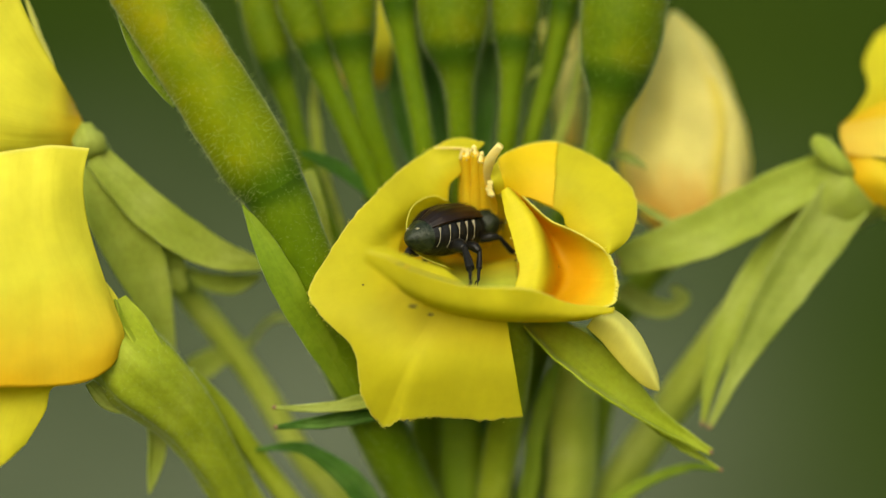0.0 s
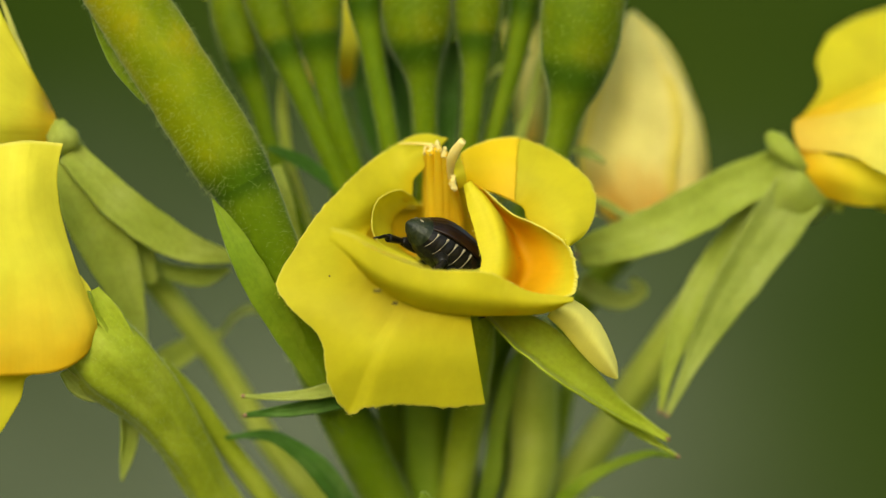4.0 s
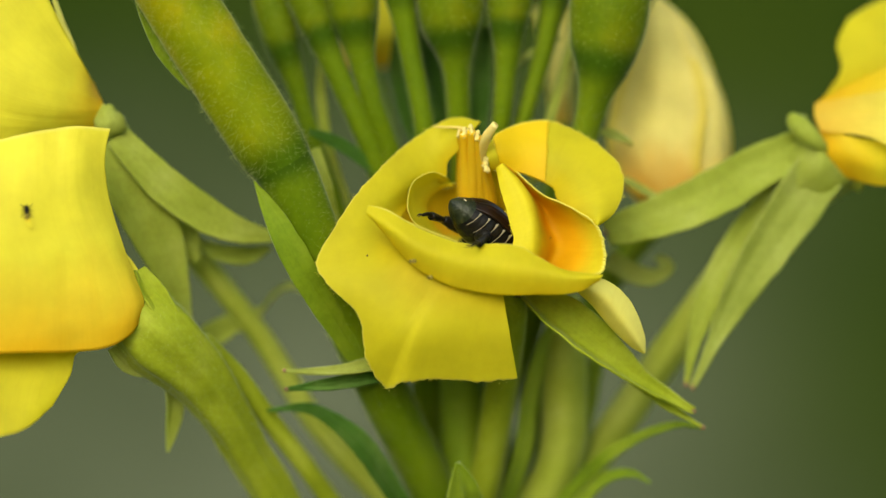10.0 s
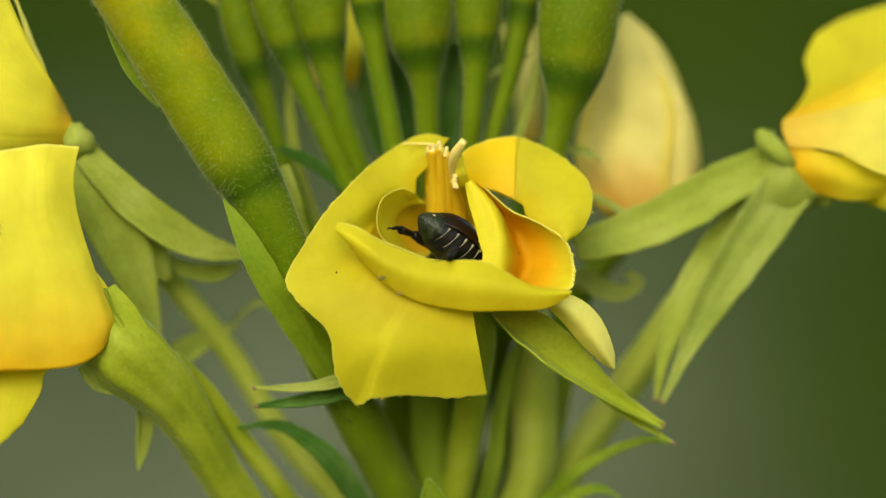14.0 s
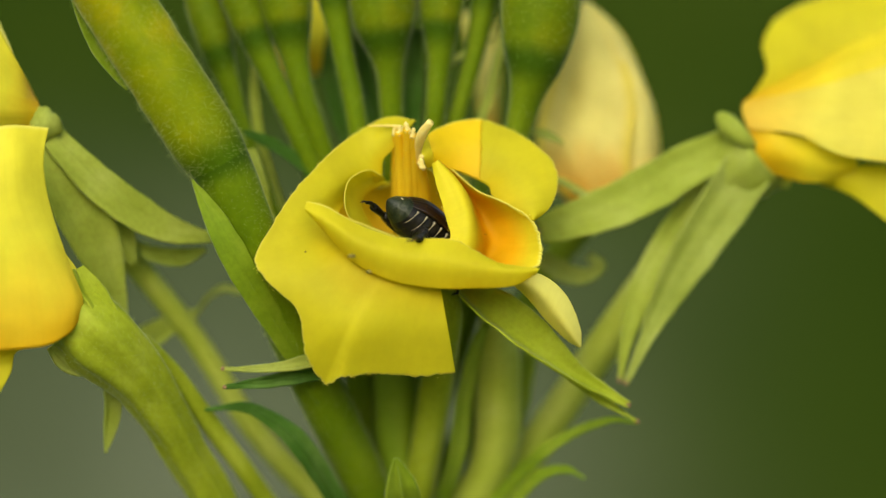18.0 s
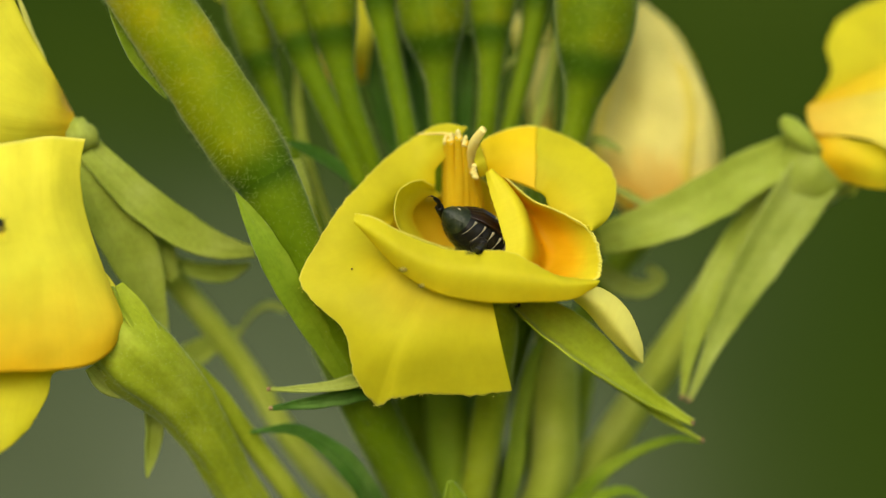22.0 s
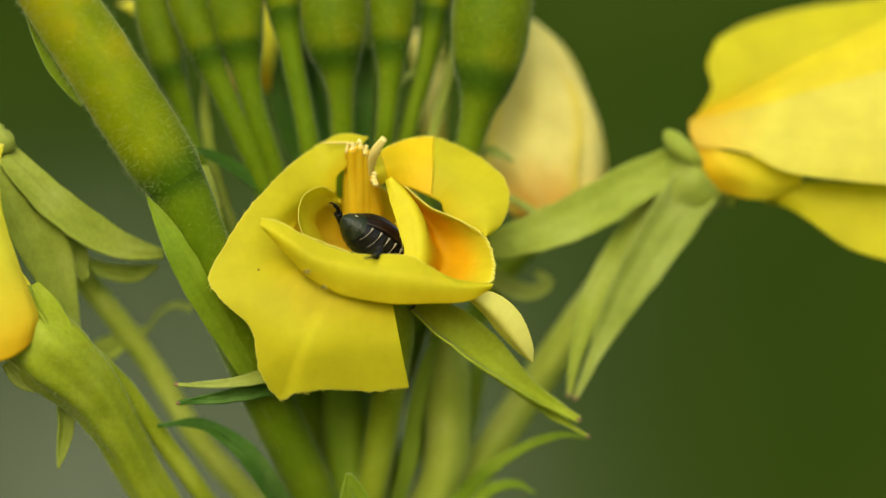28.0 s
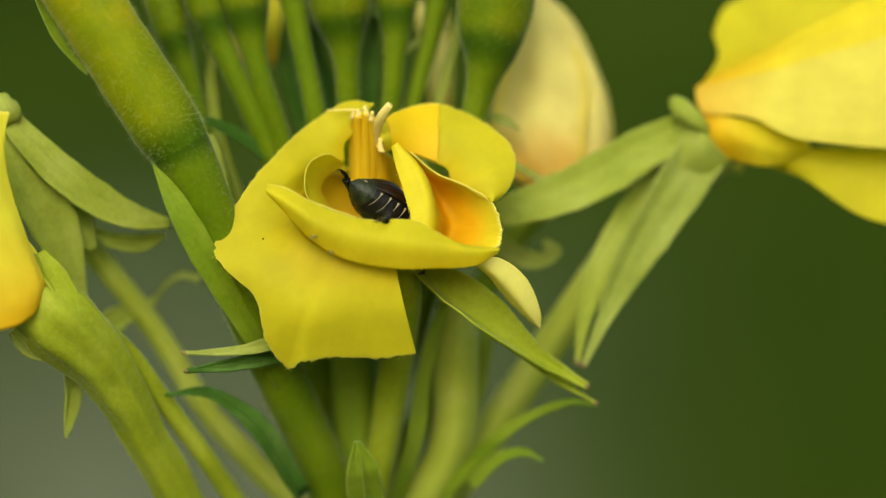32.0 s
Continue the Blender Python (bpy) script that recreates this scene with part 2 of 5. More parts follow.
SEPAL = green_material("sepal_skin", (0.28, 0.335, 0.035), (0.355, 0.41, 0.058), (0.445, 0.49, 0.11), share=0.4, fuzz=0.35)
PALE_STEM = green_material("pale_stem_skin", (0.335, 0.395, 0.038), (0.41, 0.46, 0.065), (0.49, 0.53, 0.12), share=0.3, fuzz=0.35)
TUBE = green_material("flower_tube_skin", (0.25, 0.305, 0.014), (0.32, 0.375, 0.022), (0.4, 0.445, 0.05), share=0.3, fuzz=0.35)
FROST = green_material("frosted_bract_skin", (0.24, 0.285, 0.04), (0.31, 0.355, 0.065), (0.39, 0.43, 0.11), share=0.35, fuzz=0.4)
TIP = plain_material("sepal_tip", (0.14, 0.08, 0.03), (0.24, 0.14, 0.06), 900, 0.7)
HAIR = plain_material("plant_hair", (0.36, 0.42, 0.12), (0.5, 0.54, 0.24), 400, 0.5, 0.2, 0.0, 0.0, 0.5)
SHELL = plain_material("beetle_shell", (0.005, 0.005, 0.004), (0.012, 0.01, 0.007), 1400, 0.3, 0.13, 0.00015)
WING = plain_material("wing_case", (0.004, 0.003, 0.002), (0.022, 0.009, 0.003), 300, 0.36, 0.18, 0.0001)
BRONZE = plain_material("beetle_bronze", (0.004, 0.008, 0.003), (0.026, 0.03, 0.012), 1300, 0.4, 0.2, 0.0003)
TUFT = plain_material("white_hair", (0.16, 0.135, 0.085), (0.3, 0.26, 0.17), 2000, 0.8, 0.1)
POLLEN = plain_material("pollen", (0.75, 0.6, 0.12), (0.83, 0.72, 0.3), 2000, 0.8, 0.1)
SPOT = plain_material("bite_scar", (0.09, 0.07, 0.01), (0.2, 0.16, 0.02), 1500, 0.7, 0.2)


# ---- mesh tools ----
ORIGIN = {}


def spline(points, n):
    """A smooth curve through points (along the first axis), n samples."""
    p = np.asarray(points, float)
    k = len(p)
    if k == 2:
        p = np.stack([p[0], (p[0] + p[1]) / 2, p[1]])
        k = 3
    e = np.concatenate([[2 * p[0] - p[1]], p, [2 * p[-1] - p[-2]]])
    t = np.linspace(0, k - 1, n)
    i = np.minimum(t.astype(int), k - 2)
    f = (t - i).reshape((-1,) + (1,) * (p.ndim - 1))
    a, b, c, d = e[i], e[i + 1], e[i + 2], e[i + 3]
    return 0.5 * (2 * b + (c - a) * f + (2 * a - 5 * b + 4 * c - d) * f**2 + (3 * b - a - 3 * c + d) * f**3)


def unit(v):
    return v / np.maximum(np.linalg.norm(v, axis=-1, keepdims=True), 1e-9)


def thing(name, at, label, category, group=""):
    """An Empty at a place in millimetres that parents its parts."""
    ob = new(name)
    ob.location = (at[0] * MM, at[1] * MM, Z0 + at[2] * MM)
    ob.empty_display_size = 0.005
    ORIGIN[ob.name] = np.array(at, float)
    return tagged(ob, label, category, group)


def part(name, shape, material, parent, label="", at=None, local=False):
    """One mesh under a thing or a part. shape: verts in millimetres, faces, uv by vertex or None. at: its own origin; local: verts are given from it."""
    verts, faces, uv = shape
    o = ORIGIN[parent.name]
    own = o if at is None else np.array(at, float)
    v = np.asarray(verts, float) - (0 if local else own)
    me = bpy.data.meshes.new(name)
    me.from_pydata((v * MM).tolist(), [], faces)
    me.polygons.foreach_set("use_smooth", [True] * len(me.polygons))
    if uv is not None:
        layer = me.uv_layers.new(name="along")
        idx = np.empty(len(me.loops), dtype=np.int32)
        me.loops.foreach_get("vertex_index", idx)
        layer.data.foreach_set("uv", np.asarray(uv, np.float32)[idx].ravel())
    me.materials.append(material)
    me.update()
    ob = new(name, me)
    ob.parent = parent
    ob.location = ((own - o) * MM).tolist()
    ORIGIN[ob.name] = own
    if label:
        ob["label"] = label
    return ob


def joined(shapes):
    """Several shapes as one."""
    v, f, u, n = [], [], [], 0
    for verts, faces, uv in shapes:
        v.append(np.asarray(verts))
        f += [tuple(i + n for i in face) for face in faces]
        u.append(np.zeros((len(verts), 2)) if uv is None else np.asarray(uv))
        n += len(verts)
    return np.concatenate(v), f, np.concatenate(u)


def sheet(g, th):
    """A grid of points as a thin closed sheet."""
    a, b = g.shape[:2]
    du, dv = np.gradient(g, axis=0), np.gradient(g, axis=1)
    n = unit(np.cross(du, dv))
    v = np.concatenate([(g + n * th / 2).reshape(-1, 3), (g - n * th / 2).reshape(-1, 3)])
    uu, vv = np.meshgrid(np.linspace(0, 1, a), np.linspace(0, 1, b), indexing="ij")
    uv = np.stack([uu.ravel(), vv.ravel()], 1)
    k, m = a * b, b
    faces = []
    for i in range(a - 1):
        for j in range(b - 1):
            p = i * m + j
            faces.append((p, p + m, p + m + 1, p + 1))
            faces.append((k + p, k + p + 1, k + p + m + 1, k + p + m))
    for i in range(a - 1):
        for j, flip in ((0, 1), (b - 1, 0)):
            p, q = i * m + j, (i + 1) * m + j
            faces.append((p, q, k + q, k + p)[:: -1 if flip else 1])
    for j in range(b - 1):
        for i, flip in ((0, 0), (a - 1, 1)):
            p, q = i * m + j, i * m + j + 1
            faces.append((p, q, k + q, k + p)[:: -1 if flip else 1])
    return v, faces, np.concatenate([uv, uv])


def patch(rails, nu=56, nv=26, th=0.14, fray=0.0, ruffle=0.12, seed=0.0, size=3.0, fray_size=9.0, side=0.0, fold=0.0, folds=7.0, heel=0.0):
    """A petal between rails that run from its base (first) to its free edge (last). fray: how far the edge is worn; heel: the same for its first rail; side: for its first flank."""
    r = np.stack([spline(x, nu) for x in rails])
    full = spline(r, 160)
    g = np.empty((nu, nv, 3))
    for i in range(nu):
        u = i / (nu - 1)
        e = 0.5 + 0.5 * noise.noise(Vector((u * fray_size, seed, 0.3))) + 0.3 * noise.noise(Vector((u * fray_size * 5, seed, 7.1))) + 0.5 * noise.noise(Vector((u * fray_size * 9, seed, 2.7)))
        stop = 159 * (1 - fray * max(0.0, min(1.2, e)))
        start = 159 * heel * (0.5 + 0.5 * noise.noise(Vector((u * 60, seed, 4.4)))) if heel else 0.0
        at = np.linspace(start, stop, nv)
        lo = np.minimum(at.astype(int), 158)
        f = (at - lo)[:, None]
        g[i] = full[lo, i] * (1 - f) + full[lo + 1, i] * f
    du, dv = np.gradient(g, axis=0), np.gradient(g, axis=1)
    n = unit(np.cross(du, dv))
    for i in range(nu):
        for j in range(nv):
            p = Vector(g[i, j] / size) + Vector((seed, 0, 0))
            g[i, j] += n[i, j] * ruffle * (noise.noise(p) + 0.35 * noise.noise(p * 3.1)) * (0.3 + 0.7 * j / (nv - 1))
    if fold:
        for i in range(nu):
            k = noise.noise(Vector((i / (nu - 1) * folds, seed, 11.0))) + 0.5 * noise.noise(Vector((i / (nu - 1) * folds * 2.7, seed, 5.0)))
            g[i] += n[i] * fold * k * np.linspace(0.25, 1, nv)[:, None]
    if side:
        for j in range(nv):
            g[0, j] += unit(g[2, j] - g[0, j]) * side * (0.5 + 0.5 * noise.noise(Vector((j * 0.9, seed, 3)))) * (j % 2)
    return sheet(g, th)


def overlay(rails, u0, u1, more, lift, seed, nu=40, nv=40, th=0.05):
    """A second layer that lies on a patch between two flanks, lifted off it, with an uneven far flank that reaches out by more at its foot."""
    r = np.stack([spline(x, 200) for x in rails])
    full = spline(r, 120)
    g = np.empty((nu, nv, 3))
    n = unit(np.cross(np.gradient(full, axis=1), np.gradient(full, axis=0)))
    n = n * np.sign(-n[..., 1:2])
    for j in range(nv):
        v = j / (nv - 1)
        end = u1 + more * (1 - v) ** 2 + 0.012 * noise.noise(Vector((v * 5, seed, 0))) + 0.006 * noise.noise(Vector((v * 21, seed, 0)))
        row = min(119, int(2 + v * 115))
        for i in range(nu):
            c = 199 * (u0 + (end - u0) * i / (nu - 1))
            g[i, j] = full[row, int(c)] + (full[row, min(199, int(c) + 1)] - full[row, int(c)]) * (c % 1) + n[row, int(c)] * lift
    return sheet(g, th)


def blade(spine, half, facing=(0, -1, 0), cup=0.3, n=40, m=13, th=0.2, twist=0.0, ruffle=0.16, seed=0.0, rib=0.1):
    """A narrow leaf or sepal along a spine, with half widths; cup: how far its middle stands off; twist in degrees to its tip."""
    s, w = spline(spine, n), np.maximum(spline(np.array(half, float)[:, None], n)[:, 0], 0.03)
    t = unit(np.gradient(s, axis=0))
    g = np.empty((n, m, 3))
    for i in range(n):
        side = unit(np.cross(t[i], np.array(facing, float)))
        up = np.cross(side, t[i])
        a = radians(twist) * i / (n - 1)
        side, up = side * math.cos(a) + up * math.sin(a), up * math.cos(a) - side * math.sin(a)
        for j in range(m):
            v = 2 * j / (m - 1) - 1
            k = ruffle * noise.noise(Vector(s[i] / 2.2) + Vector((v * 1.4, seed, 0)))
            ridge = rib * w[i] * max(0.0, 1 - abs(v) / 0.3)
            wave = 1 + 0.07 * noise.noise(Vector((i * 0.35, seed * 3.1 + (5 if v > 0 else 0), s[0][0])))
            g[i, j] = s[i] + side * w[i] * v * wave + up * (cup * w[i] * (v * v - 0.6) + k + ridge)
    uv_first = sheet(np.transpose(g, (1, 0, 2)).copy(), th)
    return uv_first


def tube(spine, radii, n=44, m=20, ribs=0, amp=0.0, flat=1.0, lumps=0.04, seed=0.0, close=True):
    """A stem or bud along a spine. Returns the shape and its grid of (length, round) points."""
    s = spline(spine, n)
    r = np.maximum(spline(np.array(radii, float)[:, None], n)[:, 0], 0.02)
    t = unit(np.gradient(s, axis=0))
    side = unit(np.cross(t[0], (0.0, -1.0, 0.02)))
    g = np.empty((n, m, 3))
    for i in range(n):
        side = unit(side - t[i] * np.dot(side, t[i]))
        up = np.cross(t[i], side)
        for j in range(m):
            a = 2 * math.pi * j / m
            k = r[i] * (1 + amp * math.cos(ribs * a) + lumps * noise.noise(Vector(s[i] / 3) + Vector((math.cos(a), math.sin(a), seed))))
            g[i, j] = s[i] + side * k * math.cos(a) + up * k * flat * math.sin(a)
    v = g.reshape(-1, 3)
    faces = [(i * m + j, i * m + (j + 1) % m, (i + 1) * m + (j + 1) % m, (i + 1) * m + j) for i in range(n - 1) for j in range(m)]
    if close in (True, "first"):
        faces.append(tuple(range(m))[::-1])
    if close in (True, "last"):
        faces.append(tuple((n - 1) * m + j for j in range(m)))
    uv = np.stack([np.tile(np.abs(np.linspace(-1, 1, m)), n), np.repeat(np.linspace(0, 1, n), m)], 1)
    return (v, faces, uv), g


def skin(g):
    """The surface of a tube's grid, open at both ends."""
    n, m = g.shape[:2]
    faces = [(i * m + j, i * m + (j + 1) % m, (i + 1) * m + (j + 1) % m, (i + 1) * m + j) for i in range(n - 1) for j in range(m)]
    uv = np.stack([np.tile(np.abs(np.linspace(-1, 1, m)), n), np.repeat(np.linspace(0, 1, n), m)], 1)
    return g.reshape(-1, 3), faces, uv


def hairs(g, count, length, seed, lean=0.5, lo=0.0, hi=1.0, thick=0.011):
    """Fine short hairs that stand on a tube's grid."""
    rnd = random.Random(seed)
    n, m = g.shape[:2]
    axis = unit(np.gradient(g.mean(axis=1), axis=0))
    mid = g.mean(axis=1)
    v, faces = [], []
    for _ in range(count):
        i, j = rnd.uniform(lo, hi) * (n - 1.001), rnd.randrange(m)
        a, f = int(i), i % 1
        p = g[a, j] * (1 - f) + g[a + 1, j] * f
        f2 = rnd.random()
        q = g[a, (j + 1) % m] * (1 - f) + g[a + 1, (j + 1) % m] * f
        p = p * (1 - f2) + q * f2
        out = unit(p - mid[a] * (1 - f) - mid[a + 1] * f)
        way = unit(out - axis[a] * lean + np.array([rnd.gauss(0, 0.35) for _ in range(3)]))
        tip = p + way * length * rnd.uniform(0.45, 1.2)
        s1 = unit(np.cross(way, (0.3, 0.2, 0.9))) * thick
        s2 = np.cross(way, s1)
        k = len(v)
        v += [p + s1, p - 0.5 * s1 + 0.87 * s2, p - 0.5 * s1 - 0.87 * s2, tip]
        faces += [(k, k + 1, k + 3), (k + 1, k + 2, k + 3), (k + 2, k, k + 3)]
    return np.array(v), faces, None


def blob(at, size, seed=0, bump=0.15, n=12, m=14):
    """A small rounded lump."""
    v, faces = [], []
    for i in range(n):
        th = math.pi * (i + 0.02) / (n - 1 + 0.04)
        for j in range(m):
            ph = 2 * math.pi * j / m
            d = np.array([math.sin(th) * math.cos(ph), math.sin(th) * math.sin(ph), math.cos(th)])
            v.append(np.array(at) + d * size * (1 + bump * noise.noise(Vector(d * 1.7) + Vector((seed, 0, 0)))))
    for i in range(n - 1):
        for j in range(m):
            faces.append((i * m + j, (i + 1) * m + j, (i + 1) * m + (j + 1) % m, i * m + (j + 1) % m))
    faces += [tuple(range(m)), tuple((n - 1) * m + j for j in range(m))[::-1]]
    return np.array(v), faces, np.zeros((n * m, 2))


def stuff(ob):
    return tagged(ob, kind="stuff")


# ---- ground and distance ----
def ground():
    m, nt, bsdf, out = material("meadow")
    tc = nt.nodes.new("ShaderNodeTexCoord")
    _, a = noise_ramp(nt, tc.outputs["Object"], 2.2, [(0.3, (0.03, 0.05, 0.008)), (0.5, (0.06, 0.08, 0.014)), (0.7, (0.1, 0.1, 0.03))])
    nt.links.new(a.outputs[0], bsdf.inputs["Base Color"])
    bsdf.inputs["Roughness"].default_value = 0.9
    xs = [-2000, -300, -40, -8, -2, 0, 2, 8, 40, 300, 2000]
    v = [(x, y, 0.02 * noise.noise(Vector((x, y, 0)))) for y in xs for x in xs]
    k = len(xs)
    f = [(j * k + i, j * k + i + 1, (j + 1) * k + i + 1, (j + 1) * k + i) for j in range(k - 1) for i in range(k - 1)]
    me = bpy.data.meshes.new("ground")
    me.from_pydata(v, [], f)
    me.materials.append(m)
    tagged(new("ground", me), "green meadow ground reaching the horizon", "ground", kind="structure")


def bank():
    """A bank behind the plant, far out of focus: grey dry earth low down, dark growth above and beside it, fresh grass farther on."""
    m, nt, bsdf, out = material("bank_growth")
    tc = nt.nodes.new("ShaderNodeTexCoord")
    sep = nt.nodes.new("ShaderNodeSeparateXYZ")
    warp = nt.nodes.new("ShaderNodeTexNoise")
    warp.inputs["Scale"].default_value, warp.inputs["Detail"].default_value = 7.0, 2.0
    nt.links.new(tc.outputs["Object"], warp.inputs["Vector"])
    vm = nt.nodes.new("ShaderNodeVectorMath")
    vm.operation = "MULTIPLY_ADD"
    nt.links.new(warp.outputs["Color"], vm.inputs[0])
    vm.inputs[1].default_value = (0.12, 0.0, 0.12)
    nt.links.new(tc.outputs["Object"], vm.inputs[2])
    nt.links.new(vm.outputs[0], sep.inputs[0])

    def band(socket, a, b):
        r = nt.nodes.new("ShaderNodeMapRange")
        r.interpolation_type = "SMOOTHSTEP"
        nt.links.new(socket, r.inputs["Value"])
        r.inputs["From Min"].default_value, r.inputs["From Max"].default_value = a, b
        return r.outputs[0]

    _, growth = noise_ramp(nt, tc.outputs["Object"], 9.0, [(0.3, (0.011, 0.02, 0.002)), (0.5, (0.016, 0.028, 0.003)), (0.72, (0.023, 0.036, 0.004))], 2)
    _, earth = noise_ramp(nt, tc.outputs["Object"], 12.0, [(0.3, (0.038, 0.047, 0.022)), (0.5, (0.06, 0.07, 0.04)), (0.75, (0.095, 0.102, 0.068))], 2)
    low = band(sep.outputs["Z"], 1.24, 1.1)
    near = band(sep.outputs["X"], 0.22, 0.09)
    near = mixed(nt, "MULTIPLY", 1.0, near, band(sep.outputs["X"], -1.3, -0.6))
    both = nt.nodes.new("ShaderNodeMath")
    both.operation = "MULTIPLY"
    nt.links.new(low, both.inputs[0])
    nt.links.new(near, both.inputs[1])
    col = mixed(nt, "MIX", both.outputs[0], growth.outputs[0], earth.outputs[0])
    _, fresh = noise_ramp(nt, tc.outputs["Object"], 6.0, [(0.3, (0.03, 0.048, 0.002)), (0.7, (0.054, 0.078, 0.004))], 3)
    col = mixed(nt, "MIX", band(sep.outputs["X"], 0.25, 0.4), col, fresh.outputs[0])
    nt.links.new(col, bsdf.inputs["Base Color"])
    bsdf.inputs["Roughness"].default_value = 0.9
    bsdf.inputs["Specular IOR Level"].default_value = 0.0
    nx, nz = 120, 48

    def surface(x, u):
        """Height and depth of the bank at x, u from its near foot (0) to its far foot (2)."""
        end = max(0.0, 1 - (abs(x) / 6) ** 3)
        h = 1.42 * math.sin(u * math.pi / 2) ** 0.8 * end if 0 < u < 2 else 0.0
        y = 0.3 + 1.0 * u * (0.55 + 0.45 * u) + 0.05 * noise.noise(Vector((x * 2.7, h * 2.7, 2))) + 0.05 * x * x
        return y, h - 0.02

    v = []
    for j in range(nz):
        for i in range(nx):
            x, u = -6 + 12 * i / (nx - 1), 2 * j / (nz - 1)
            y, h = surface(x, u)
            v.append((x, y, h))
    f = [(j * nx + i, j * nx + i + 1, (j + 1) * nx + i + 1, (j + 1) * nx + i) for j in range(nz - 1) for i in range(nx - 1)]
    me = bpy.data.meshes.new("grassy_bank")
    me.from_pydata(v, [], f)
    me.polygons.foreach_set("use_smooth", [True] * len(f))
    me.materials.append(m)
    tagged(new("grassy_bank", me), "overgrown bank with dry grey earth, out of focus", "bank", kind="structure")
    # grass on the crest and flanks and on the meadow round the plant
    rnd = random.Random(9)
    v, f = [], []

    def tuft(x, y, z, tall):
        for _ in range(9):
            a, r = rnd.uniform(0, 6.28), rnd.uniform(0, 0.03)
            lean, hgt, w = rnd.uniform(0.1, 0.6), tall * rnd.uniform(0.5, 1.1), rnd.uniform(0.002, 0.004)
            p = np.array((x + r * math.cos(a), y + r * math.sin(a), z - 0.01))
            out, sd = np.array((math.cos(a), math.sin(a), 0)), np.array((-math.sin(a), math.cos(a), 0)) * w
            mid, tip = p + out * lean * hgt * 0.3 + (0, 0, hgt * 0.6), p + out * lean * hgt + (0, 0, hgt * (1 - 0.4 * lean))
            k = len(v)
            v.extend((p - sd, p + sd, mid + sd * 0.8, mid - sd * 0.8, tip))
            f.extend(((k, k + 1, k + 2, k + 3), (k + 3, k + 2, k + 4)))

    for _ in range(1500):
        x = rnd.uniform(-5, 5)
        u = rnd.uniform(0.15, 1.9)
        y, h = surface(x, u)
        if -0.6 < x < 0.8 and h < 1.34:
            continue
        tuft(x, y, h, 0.12)
    for _ in range(900):
        x, y = rnd.uniform(-3, 3), rnd.uniform(-3, 0.2)
        tuft(x, y, 0.0, 0.25)
    me = bpy.data.meshes.new("grass")
    me.from_pydata([tuple(p) for p in v], [], f)
    me.materials.append(STEM)
    tagged(new("grass", me), "green grass tufts on bank and meadow", "grass", kind="stuff")


ground()
bank()

# ---- the plant ----
FOOT = np.array((1.86, 22, -34.38))


def main_stem():
    st = thing("main_stem", (FOOT[0], FOOT[1], -1100), "thick green hairy stem of the evening primrose", "stem")
    shape, g = tube([(FOOT[0] - 9, FOOT[1] + 12, -1100), (FOOT[0] + 6, FOOT[1] + 5, -700), (FOOT[0] - 3, FOOT[1], -300), (FOOT[0], FOOT[1], -90), tuple(FOOT + (0, 0, 3))], [7, 6, 5.2, 4.8, 3.6], 60, 24, 5, 0.04)
    part("stalk", shape, STEM, st)
    shape, _ = tube([(1.86, 22, -35.2), (1.89, 18.5, -28.67), (1.88, 17, -22.64), (1.83, 17, -15.63), (1.83, 18, -8.62)], (3, 2.5, 2.35, 2.3, 1.8), 40, 20, 5, 0.04)
    part("upper_stalk", shape, STEM, st)
    stuff(part("stalk_hair", hairs(g, 900, 1.0, 5, 0.1, 0.7, 1.0), HAIR, st))


main_stem()


def crumbs(line, count, seed):
    """Pale crumbs of tissue along a worn edge."""
    rnd = random.Random(seed)
    rim = spline(line, 400)
    return joined([blob(rim[rnd.randrange(4, 396)] + np.array([rnd.gauss(0, 0.07), -0.05, rnd.gauss(0, 0.07)]), rnd.uniform(0.025, 0.055), k, 0.5, 5, 6) for k in range(count)])


